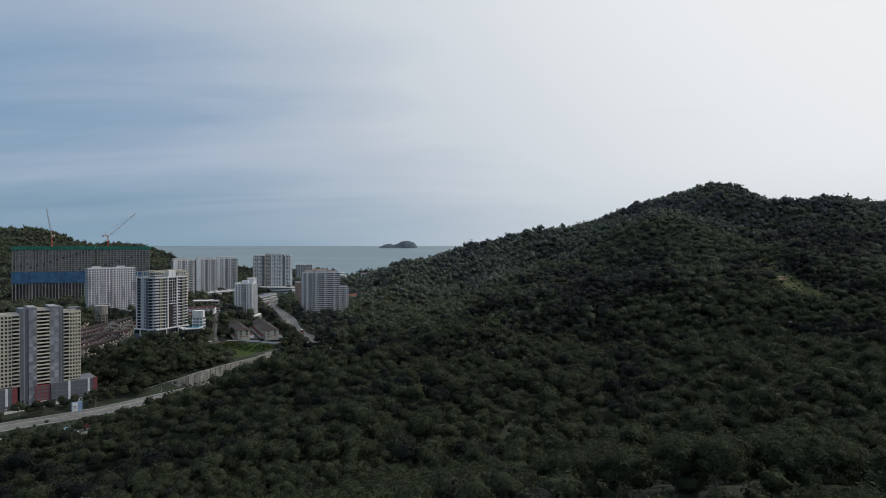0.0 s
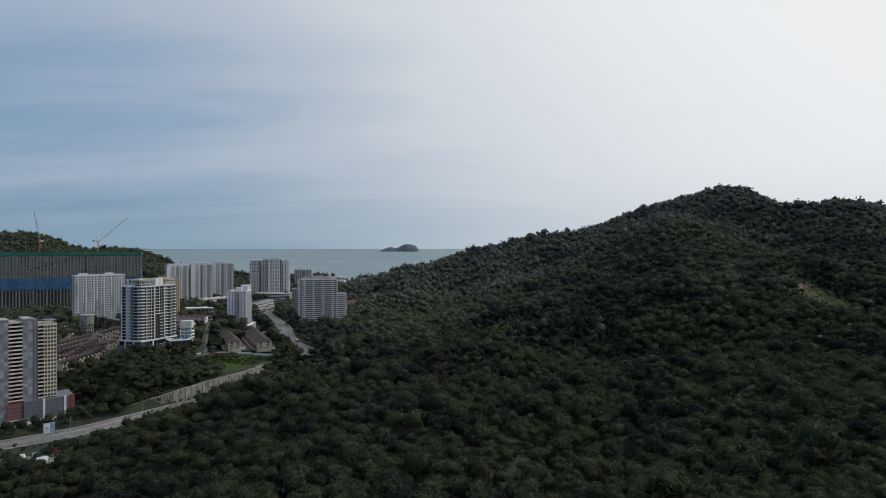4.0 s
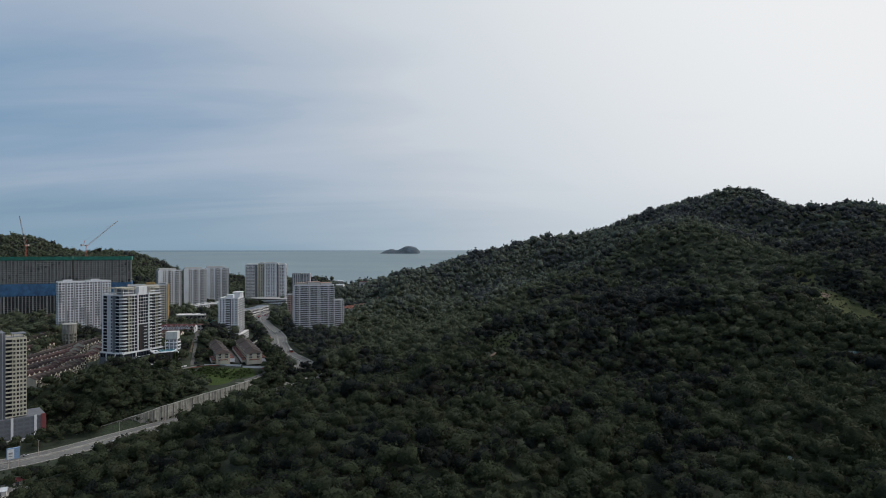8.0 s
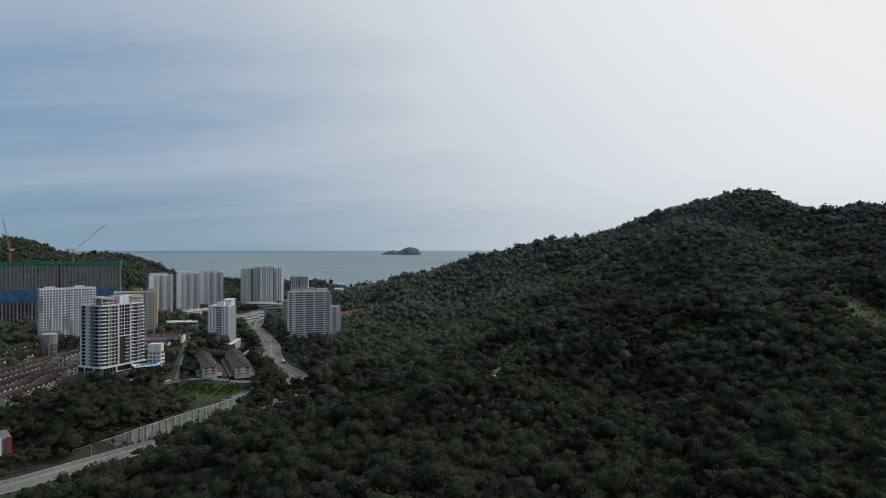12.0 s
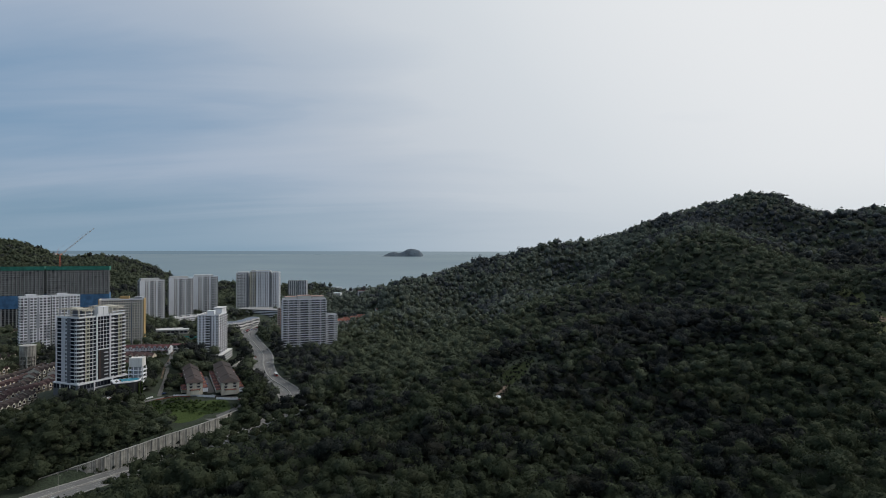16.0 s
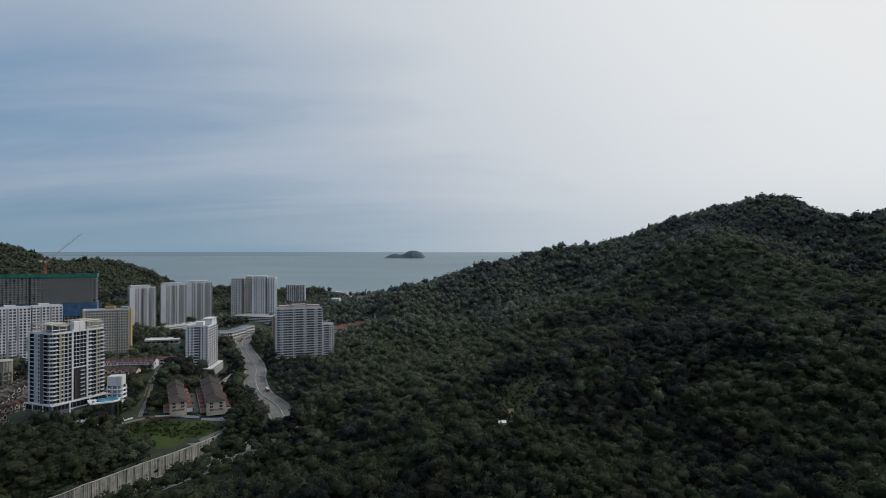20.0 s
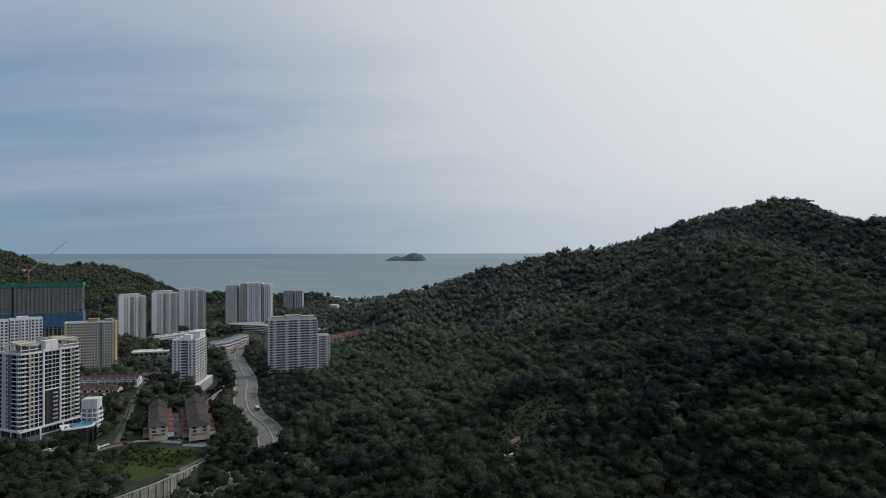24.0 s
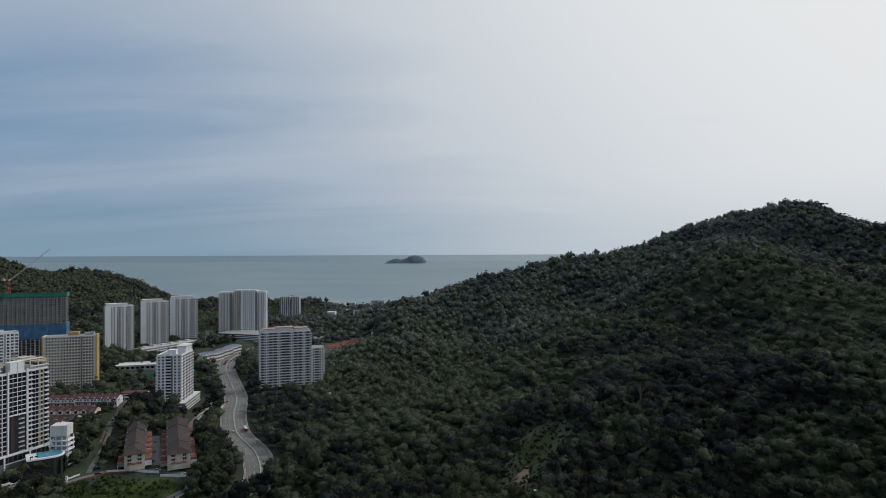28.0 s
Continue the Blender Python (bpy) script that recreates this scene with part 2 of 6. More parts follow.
# ---- mesh helpers ----


def mesh_ob(name, verts, faces, mats, parent=None, label="", mat_idx=None):
    me = bpy.data.meshes.new(name)
    me.from_pydata(verts, [], faces)
    for m in (mats if isinstance(mats, (list, tuple)) else [mats]):
        me.materials.append(m)
    if mat_idx is not None:
        me.polygons.foreach_set("material_index", mat_idx)
    me.update()
    ob = new(name, me)
    if parent is not None:
        ob.parent = parent
    if label:
        ob["label"] = label
    return ob


class Build:
    """Collects boxes, prisms and tubes into one mesh with several materials."""

    def __init__(self):
        self.v, self.f, self.m, self.mats = [], [], [], []

    def mi(self, material):
        if material not in self.mats:
            self.mats.append(material)
        return self.mats.index(material)

    def box(self, x0, y0, z0, x1, y1, z1, material):
        n, k = len(self.v), self.mi(material)
        self.v += [(x0, y0, z0), (x1, y0, z0), (x1, y1, z0), (x0, y1, z0), (x0, y0, z1), (x1, y0, z1), (x1, y1, z1), (x0, y1, z1)]
        self.f += [tuple(n + i for i in q) for q in ((0, 3, 2, 1), (4, 5, 6, 7), (0, 1, 5, 4), (1, 2, 6, 5), (2, 3, 7, 6), (3, 0, 4, 7))]
        self.m += [k] * 6
        return self

    def prism(self, pts, z0, z1, material, top=None):
        """An upright prism over a counter-clockwise outline."""
        n, c, k = len(self.v), len(pts), self.mi(material)
        self.v += [(x, y, z0) for x, y in pts] + [(x, y, z1) for x, y in pts]
        self.f += [tuple(n + i for i in reversed(range(c))), tuple(n + c + i for i in range(c))]
        self.f += [(n + i, n + (i + 1) % c, n + c + (i + 1) % c, n + c + i) for i in range(c)]
        self.m += [k, self.mi(top) if top else k] + [k] * c
        return self

    def ring(self, x0, y0, x1, y1, t, z0, z1, material):
        """A closed rectangular kerb of wall thickness t."""
        n, k = len(self.v), self.mi(material)
        for z in (z0, z1):
            self.v += [(x0, y0, z), (x1, y0, z), (x1, y1, z), (x0, y1, z), (x0 + t, y0 + t, z), (x1 - t, y0 + t, z), (x1 - t, y1 - t, z), (x0 + t, y1 - t, z)]
        for i in range(4):
            j = (i + 1) % 4
            self.f += [(n + i, n + j, n + 8 + j, n + 8 + i), (n + 4 + j, n + 4 + i, n + 12 + i, n + 12 + j), (n + 8 + i, n + 8 + j, n + 12 + j, n + 12 + i), (n + j, n + i, n + 4 + i, n + 4 + j)]
        self.m += [k] * 16
        return self

    def gable(self, x0, y0, x1, y1, z0, h, material, over=0.5, along="y", thick=0.25, end=None):
        """A pitched roof over a rectangle, ridge along one axis, with overhang, and its gable triangles."""
        n, k = len(self.v), self.mi(material)
        if along == "y":
            a, b, c, d, xm = x0 - over, x1 + over, y0 - over, y1 + over, (x0 + x1) / 2
            pts = [(a, z0 - over * 0.4), (xm, z0 + h), (b, z0 - over * 0.4), (b, z0 - over * 0.4 - thick), (xm, z0 + h - thick), (a, z0 - over * 0.4 - thick)]
            self.v += [(x, c, z) for x, z in pts] + [(x, d, z) for x, z in pts]
        else:
            a, b, c, d, xm = y0 - over, y1 + over, x0 - over, x1 + over, (y0 + y1) / 2
            pts = [(a, z0 - over * 0.4), (xm, z0 + h), (b, z0 - over * 0.4), (b, z0 - over * 0.4 - thick), (xm, z0 + h - thick), (a, z0 - over * 0.4 - thick)]
            self.v += [(c, y, z) for y, z in pts] + [(d, y, z) for y, z in pts]
        q = [(0, 1, 7, 6), (1, 2, 8, 7), (2, 3, 9, 8), (3, 4, 10, 9), (4, 5, 11, 10), (5, 0, 6, 11), (0, 5, 4, 1), (1, 4, 3, 2), (6, 7, 10, 11), (7, 8, 9, 10)]
        self.f += [tuple(n + i for i in r) for r in q]
        self.m += [k] * len(q)
        if end:
            n, k = len(self.v), self.mi(end)
            if along == "y":
                self.v += [(x0, y0, z0), (x1, y0, z0), (xm, y0, z0 + h - thick), (x0, y1, z0), (x1, y1, z0), (xm, y1, z0 + h - thick)]
            else:
                self.v += [(x0, y0, z0), (x0, y1, z0), (x0, xm, z0 + h - thick), (x1, y0, z0), (x1, y1, z0), (x1, xm, z0 + h - thick)]
            self.f += [(n, n + 1, n + 2), (n + 3, n + 5, n + 4)]
            self.m += [k, k]
        return self

    def hip(self, x0, y0, x1, y1, z0, h, material, over=0.5):
        n, k = len(self.v), self.mi(material)
        x0, y0, x1, y1 = x0 - over, y0 - over, x1 + over, y1 + over
        w, d = x1 - x0, y1 - y0
        r = min(w, d) / 2
        self.v += [(x0, y0, z0), (x1, y0, z0), (x1, y1, z0), (x0, y1, z0)]
        self.v += [(x0 + r, y0 + r, z0 + h), (x1 - r, y1 - r, z0 + h)]
        a, b = n + 4, n + 5
        if w >= d:
            self.f += [(n, n + 1, b, a), (n + 1, n + 2, b), (n + 2, n + 3, a, b), (n + 3, n, a)]
        else:
            self.f += [(n, n + 1, a), (n + 1, n + 2, b, a), (n + 2, n + 3, b), (n + 3, n, a, b)]
        self.f += [(n + 3, n + 2, n + 1, n)]
        self.m += [k] * 5
        return self

    def tube(self, p, q, r0, r1, material, sides=6):
        p, q = Vector(p), Vector(q)
        d = (q - p).normalized()
        a = d.orthogonal().normalized()
        b = d.cross(a)
        n, k = len(self.v), self.mi(material)
        for c, r in ((p, r0), (q, r1)):
            self.v += [tuple(c + (a * math.cos(i * math.tau / sides) + b * math.sin(i * math.tau / sides)) * r) for i in range(sides)]
        self.f += [(n + i, n + (i + 1) % sides, n + sides + (i + 1) % sides, n + sides + i) for i in range(sides)]
        self.f += [tuple(n + i for i in reversed(range(sides))), tuple(n + sides + i for i in range(sides))]
        self.m += [k] * (sides + 2)
        return self

    def mesh(self, name):
        me = bpy.data.meshes.new(name)
        me.from_pydata(self.v, [], self.f)
        for m in self.mats:
            me.materials.append(m)
        me.polygons.foreach_set("material_index", self.m)
        me.update()
        return me

    def ob(self, name, parent=None, label="", at=None):
        o = new(name, self.mesh(name))
        if parent is not None:
            o.parent = parent
        if label:
            o["label"] = label
        if at is not None:
            o.matrix_basis = at
        return o


def thing(name, m, label, category, group="", kind=""):
    e = new(name)
    e.matrix_basis = m
    e.empty_display_size = 2
    return tagged(e, label, category, group, kind)


def place(name, me, parent, m):
    o = new(name, me)
    o.parent = parent
    o.matrix_basis = m
    return o


# ---- the lie of the land ----
# rises and hollows: x, y, height, half-width
EAST_FLANK = [(300, 960, 53, 80), (180, 1240, -63, 80), (980, 1160, 54, 120), (540, 1280, 34, 55), (540, 1120, -26, 80), (460, 760, 25, 80), (740, 1160, 18, 55), (380, 1120, 20, 80), (900, 800, 42, 80), (700, 1280, -29, 55), (660, 1200, 7, 55), (1180, 1240, 15, 120), (860, 1120, -11, 55), (380, 840, 9, 55), (460, 920, -8, 55), (260, 880, -17, 55)]
EAST_HILL = [(620, 1440, 208, 400), (1060, 1560, 96, 120), (580, 1400, 6, 55), (180, 1480, 20, 55), (540, 1520, 29, 55), (900, 1480, 26, 55), (1340, 1400, 58, 120), (420, 1360, 14, 55), (1260, 1760, 35, 120), (660, 1480, 13, 55), (620, 1800, -35, 120), (460, 1480, 7, 55), (980, 1640, -36, 55), (300, 1600, 11, 55), (620, 1360, 19, 55), (460, 1600, -30, 55), (300, 1400, -5, 55), (180, 1640, -9, 55), (220, 1320, -13, 55)]
EAST_SLOPE = [(380, 440, 60, 270), (60, -40, 87, 180), (260, 680, 30, 55), (-20, 520, 27, 55), (1340, 320, 109, 400), (-140, 640, -7, 80), (-60, 400, 19, 55), (60, 680, 24, 55), (100, 520, -17, 55), (20, 280, -8, 55), (300, 0, 39, 55), (380, 560, -16, 55), (620, 400, 28, 120), (-140, 440, 14, 55), (20, -200, 29, 180)]
WEST = [(-500, 720, 21, 120), (-260, 1200, -28, 80), (-260, 440, -8, 55), (-300, 640, 13, 55), (-260, 880, -4, 120), (-1380, 640, 43, 400), (-340, 320, -7, 55), (-300, -120, 27, 180), (-180, 520, -9, 55), (-300, 560, 14, 55), (-380, 520, -14, 55), (-460, 560, 9, 55), (-540, 1000, 6, 80)]
NORTH = [(-20, 1440, 37, 120), (-60, 1000, -25, 120), (-100, 1280, 32, 55), (-100, 1400, -16, 55), (-380, 1680, -31, 80), (-20, 1200, -31, 55), (-260, 1320, -41, 55), (100, 1040, -40, 55), (100, 880, 19, 80), (-100, 1520, -10, 55), (-220, 1920, 15, 55), (-220, 1520, 5, 55), (-20, 1280, -21, 55), (60, 2000, -11, 180), (-380, 2040, -10, 55), (-100, 760, -8, 55)]
NORTH_WEST = [(-1300, 1680, 151, 400), (-1020, 1920, 12, 55), (-460, 1880, 23, 80), (-740, 2040, -10, 120), (-1100, 1760, -25, 55), (-740, 1800, -20, 55), (-1180, 1880, -19, 55), (-1020, 1640, -16, 55), (-620, 1760, 8, 55), (-740, 1680, -13, 55), (-940, 1760, 11, 55), (-860, 2080, -27, 55), (-820, 1880, -19, 55), (-1140, 1960, 20, 55), (-900, 1960, -11, 55), (-980, 2040, 8, 55), (-500, 2000, 6, 55), (-980, 1280, -21, 120), (-900, 1880, 8, 55), (-1380, 1760, 14, 55), (-1180, 1680, 8, 55)]
RISES = EAST_FLANK + EAST_HILL + EAST_SLOPE + WEST + NORTH + NORTH_WEST
# road centre line: x, y, z
ROAD = [(-470, 270, 7), (-395, 350, 7.5), (-335, 424, 8), (-287, 468, 8.5), (-256, 511, 9.5), (-222, 558, 11.5), (-190, 606, 14.5), (-163, 655, 17.5),
        (-158, 690, 19.5), (-178, 738, 22.5), (-212, 785, 25), (-237, 840, 27.5), (-258, 900, 29.5), (-300, 985, 31.5), (-331, 1050, 33), (-350, 1120, 35), (-346, 1190, 36.5), (-318, 1260, 37), (-270, 1340, 37)]
ROAD_HALF = 11.5


def spline(pts, step=6.0):
    """Points along a smooth line through the given ones."""
    p = [Vector(a) for a in pts]
    p = [2 * p[0] - p[1]] + p + [2 * p[-1] - p[-2]]
    out = []
    for i in range(1, len(p) - 2):
        a, b, c, d = p[i - 1:i + 3]
        n = max(1, int((c - b).length / step))
        for j in range(n):
            u = j / n
            out.append(0.5 * (2 * b + (c - a) * u + (2 * a - 5 * b + 4 * c - d) * u * u + (3 * b - a - 3 * c + d) * u ** 3))
    out.append(p[-2])
    return out


ROAD_LINE = spline(ROAD)
RL = np.array([tuple(p) for p in ROAD_LINE])


def road_near(x, y):
    """Distance to the road's centre line, its height there, and the side (positive: left of the way ahead)."""
    x, y = np.atleast_1d(x).astype(float), np.atleast_1d(y).astype(float)
    best, zr, side = np.full(x.shape, 1e9), np.zeros(x.shape), np.zeros(x.shape)
    for i in range(len(RL) - 1):
        ax, ay, az = RL[i]
        bx, by, bz = RL[i + 1]
        dx, dy = bx - ax, by - ay
        u = np.clip(((x - ax) * dx + (y - ay) * dy) / (dx * dx + dy * dy), 0, 1)
        ex, ey = x - ax - u * dx, y - ay - u * dy
        d = np.hypot(ex, ey)
        k = d < best
        best = np.where(k, d, best)
        zr = np.where(k, az + u * (bz - az), zr)
        side = np.where(k, np.sign(dx * ey - dy * ex), side)
    return best, zr, side


def smooth(a, b, x):
    u = np.clip((x - a) / (b - a), 0, 1)
    return u * u * (3 - 2 * u)


# level building ground: x, y, half-length, half-width, turn, height
PLOTS = [(-388, 650, 100, 44, 99, 35), (-332, 656, 30, 26, 77, 39), (-240, 700, 30, 46, 30, 34), (-232, 640, 30, 20, 30, 32), (-300, 862, 24, 40, 14, 30), (-208, 945, 36, 20, 20, 32), (-345, 480, 60, 22, 45, 9),
         (-422, 868, 40, 18, 25, 46), (-470, 822, 40, 18, 43, 46), (-600, 968, 95, 26, 24, 49), (-470, 1150, 50, 90, 20, 46), (-405, 1320, 60, 30, 10, 40), (-348, 784, 48, 13, 5, 51), (-348, 752, 46, 11, 6, 46.5), (-356, 718, 42, 18, 8, 45),
         (-285, 395, 30, 26, 40, 8), (-205, 1240, 36, 64, 14, 32), (-690, 915, 80, 20, 20, 46)]


def wall_top(y):
    return float(np.interp(y, [515, 533, 549, 580, 610, 640, 666], [9.6, 17, 22, 25, 26.5, 27.5, 28]))


def natural(x, y):
    h = np.interp(y, [-500, 430, 520, 600, 690, 850, 1000, 1160, 1700, 2150, 2300, 9000], [8, 8, 9, 14, 19, 27, 32, 36, 24, 4, -8, -8])
    keep = 1 - smooth(2080, 2380, y)
    for a, b, c, s in RISES:
        h = h + c * keep * np.exp(-((x - a) ** 2 + (y - b) ** 2) / (2 * s * s))
    h = h + keep * (8.0 * np.sin(x / 41 + 1.3 * np.sin(y / 83)) * np.sin(y / 71 + 0.7) * (1 - 0.7 * smooth(1250, 1400, y)) + 2.2 * np.sin(x / 19 + 2) * np.sin(y / 24 + np.sin(x / 40))) * smooth(60, 200, np.hypot(x + 330, (y - 800) / 2.4) - 60) * smooth(15, 60, np.hypot(x - 35, (y - 610) * 0.7)) * smooth(20, 70, np.hypot(x - 366, (y - 665) * 0.5))
    # the hill under the starting place falls away
    return h - 45 * (1 - smooth(20, 82, y))


def land(x, y):
    x, y = np.atleast_1d(x).astype(float), np.atleast_1d(y).astype(float)
    h = natural(x, y)
    for px, py, a, b, turn, z in PLOTS:
        c, s = math.cos(radians(turn)), math.sin(radians(turn))
        u, v = (x - px) * c + (y - py) * s, -(x - px) * s + (y - py) * c
        d = np.maximum(np.abs(u) - a, np.abs(v) - b)
        h = h + (z - h) * (1 - smooth(0, 28, d))
    d, zr, side = road_near(x, y)
    wall = (side > 0) & (y > 512) & (y < 672)
    top = np.interp(y, [500, 515, 533, 549, 580, 610, 640, 666], [8.5, 9.6, 17, 22, 25, 26.5, 27.5, 28]) - 0.2
    h = np.where(wall, h + (top - h) * (1 - smooth(20, 50, d)), h)
    w = np.where(wall, 1 - smooth(15, 17.5, d), 1 - smooth(13, 42, d))
    return h + (zr - 0.25 - h) * w


def sheet(name, xs, ys, zs, material, label, category):
    nx, ny = len(xs), len(ys)
    X, Y = np.meshgrid(xs, ys)
    v = np.stack([X.ravel(), Y.ravel(), zs.ravel()], 1)
    i = np.arange(nx * ny).reshape(ny, nx)
    q = np.stack([i[:-1, :-1], i[:-1, 1:], i[1:, 1:], i[1:, :-1]], -1).reshape(-1, 4)
    ob = raw_mesh(name, v, q, material)
    ob.data.polygons.foreach_set("use_smooth", np.ones(len(q), bool))
    return tagged(ob, label, category, "", "structure")


def raw_mesh(name, v, q, material):
    me = bpy.data.meshes.new(name)
    n, k = len(q), q.shape[1]
    me.vertices.add(len(v))
    me.vertices.foreach_set("co", np.ascontiguousarray(v, dtype=np.float32).ravel())
    me.loops.add(n * k)
    me.loops.foreach_set("vertex_index", np.ascontiguousarray(q, dtype=np.int32).ravel())
    me.polygons.add(n)
    me.polygons.foreach_set("loop_start", np.arange(0, n * k, k, dtype=np.int32))
    me.materials.append(material)
    me.update(calc_edges=True)
    return new(name, me)


def steps(parts):
    out = []
    for a, b, s in parts:
        out += list(np.arange(a, b, s))
    return np.array(out + [parts[-1][1]], float)


GX = steps([(-4600, -1600, 200), (-1600, -620, 20), (-620, 420, 5), (420, 1000, 8), (1000, 1700, 25), (1700, 4600, 200)])
GY = steps([(-1500, -100, 60), (-100, 120, 20), (120, 1000, 5), (1000, 1600, 8), (1600, 2440, 24)])
gxx, gyy = np.meshgrid(GX, GY)
GZ = land(gxx.ravel(), gyy.ravel()).reshape(gxx.shape)


def land1(x, y):
    """Height of the ground sheet at one place."""
    i, j = min(max(int(np.searchsorted(GX, x)) - 1, 0), len(GX) - 2), min(max(int(np.searchsorted(GY, y)) - 1, 0), len(GY) - 2)
    u, v = (x - GX[i]) / (GX[i + 1] - GX[i]), (y - GY[j]) / (GY[j + 1] - GY[j])
    return float((GZ[j, i] * (1 - u) + GZ[j, i + 1] * u) * (1 - v) + (GZ[j + 1, i] * (1 - u) + GZ[j + 1, i + 1] * u) * v)


def land_at(x, y):
    """The same for many places at once."""
    i = np.clip(np.searchsorted(GX, x) - 1, 0, len(GX) - 2)
    j = np.clip(np.searchsorted(GY, y) - 1, 0, len(GY) - 2)
    u, v = (x - GX[i]) / (GX[i + 1] - GX[i]), (y - GY[j]) / (GY[j + 1] - GY[j])
    return (GZ[j, i] * (1 - u) + GZ[j, i + 1] * u) * (1 - v) + (GZ[j + 1, i] * (1 - u) + GZ[j + 1, i + 1] * u) * v


sheet("ground", GX, GY, GZ, GROUND, "wooded hills and valley floor down to the coast", "ground")
# the sea, lifting gently far out where the true horizon would lie
SX = steps([(-4800, 4800, 200)])
SY = steps([(1500, 2600, 100), (2600, 4900, 100)])
sxx, syy = np.meshgrid(SX, SY)
SEA_FAR = 137.0


def sea_level(x, y):
    return SEA_FAR * smooth(2300, 6500, y + 0 * x) / smooth(2300, 6500, np.array(4900.0))


sheet("water", SX, SY, sea_level(sxx, syy), SEA, "calm grey-green sea reaching the horizon", "sea")


def build_island():
    xs, ys = np.linspace(-235, 130, 60), np.linspace(4700, 4880, 24)
    X, Y = np.meshgrid(xs, ys)
    prof = np.interp(xs, [-235, -205, -175, -130, -95, -70, -40, -10, 30, 60, 95, 115, 130], [-4, 8, 24, 34, 22, 26, 42, 58, 62, 56, 46, 20, -4])
    Z = 0.82 * prof[None, :] * np.clip(1.15 - ((Y - 4790) / 90) ** 2 * 1.2, -0.2, 1)
    rng = np.random.RandomState(3)
    Z = Z + np.where(Z > 4, rng.uniform(-2.5, 2.5, Z.shape), 0)
    Z = Z + sea_level(X, Y)
    nx = len(xs)
    i = np.arange(X.size).reshape(X.shape)
    q = np.stack([i[:-1, :-1], i[:-1, 1:], i[1:, 1:], i[1:, :-1]], -1).reshape(-1, 4)
    ob = raw_mesh("island", np.stack([X.ravel() * 0.87 + ISLE_X, Y.ravel(), Z.ravel()], 1), q, ISLE)
    tagged(ob, "small wooded island with two humps in the sea", "island")


ISLE_X = -433
build_island()

# ---- road ----


def band(name, line, a, b, lift, material, parent=None, label="", thick=0.0):
    """A strip along a line between two offsets to its right."""
    v, f = [], []
    n = len(line)
    for i, p in enumerate(line):
        d = (line[min(i + 1, n - 1)] - line[max(i - 1, 0)])
        r = Vector((d.y, -d.x, 0)).normalized()
        for o in (a, b):
            v.append(tuple(p + r * o + Vector((0, 0, lift))))
            if thick:
                v.append(tuple(p + r * o + Vector((0, 0, lift - thick))))
    k = 4 if thick else 2
    for i in range(n - 1):
        s, e = i * k, (i + 1) * k
        if thick:
            f += [(s, s + 2, e + 2, e), (s + 1, e + 1, e + 3, s + 3), (s, e, e + 1, s + 1), (s + 2, s + 3, e + 3, e + 2)]
        else:
            f.append((s, s + 1, e + 1, e))
    if thick:
        f += [(0, 1, 3, 2), (k * n - 4, k * n - 2, k * n - 1, k * n - 3)]
    return mesh_ob(name, v, f, material, parent, label)


def dashes(name, line, off, parent, every=12.0, length=5.0, lift=0.075):
    b, n, run = Build(), len(line), 0.0
    k = b.mi(PAINT)
    for i in range(n - 1):
        d = line[i + 1] - line[i]
        run += d.length
        if run < every:
            continue
        run = 0.0
        u = d.normalized()
        r = Vector((u.y, -u.x, 0)).normalized()
        p = line[i] + r * off + Vector((0, 0, lift))
        m = len(b.v)
        b.v += [tuple(p - r * 0.1), tuple(p + r * 0.1), tuple(p + r * 0.1 + u * length), tuple(p - r * 0.1 + u * length)]
        b.f.append((m, m + 1, m + 2, m + 3))
        b.m.append(k)
    return b.ob(name, parent)


def build_road():
    road = band("road", ROAD_LINE, -ROAD_HALF, ROAD_HALF, 0.06, ROADTOP, None, "", 0.3)
    tagged(road, "grey dual carriageway winding through the valley", "road", "", "structure")
    med = band("median_barrier", ROAD_LINE, -0.35, 0.35, 0.95, CONCRETE, None, "", 0.95)
    tagged(med, "low concrete barrier between the two carriageways", "barrier", "", "structure")
    for o in (-10.9, -0.95, 0.95, 10.9):
        band("edge_line", ROAD_LINE, o - 0.1, o + 0.1, 0.075, PAINT, road)
    for o in (-7.5, -4.2, 4.2, 7.5):
        dashes("lane_marking", ROAD_LINE, o, road)
    for o in (-12.2, 11.6):
        k = band("kerb", ROAD_LINE, o, o + 0.6, 0.22, CONCRETE, None, "", 0.5)
        tagged(k, "pale concrete kerb along the road", "kerb", "", "structure")


build_road()

# ---- trees ----


def ico():
    g = (1 + 5 ** 0.5) / 2
    v = np.array([(-1, g, 0), (1, g, 0), (-1, -g, 0), (1, -g, 0), (0, -1, g), (0, 1, g), (0, -1, -g), (0, 1, -g), (g, 0, -1), (g, 0, 1), (-g, 0, -1), (-g, 0, 1)], float)
    f = np.array([(0, 11, 5), (0, 5, 1), (0, 1, 7), (0, 7, 10), (0, 10, 11), (1, 5, 9), (5, 11, 4), (11, 10, 2), (10, 7, 6), (7, 1, 8), (3, 9, 4), (3, 4, 2), (3, 2, 6), (3, 6, 8), (3, 8, 9), (4, 9, 5), (2, 4, 11), (6, 2, 10), (8, 6, 7), (9, 8, 1)])
    return v / np.linalg.norm(v[0]), f


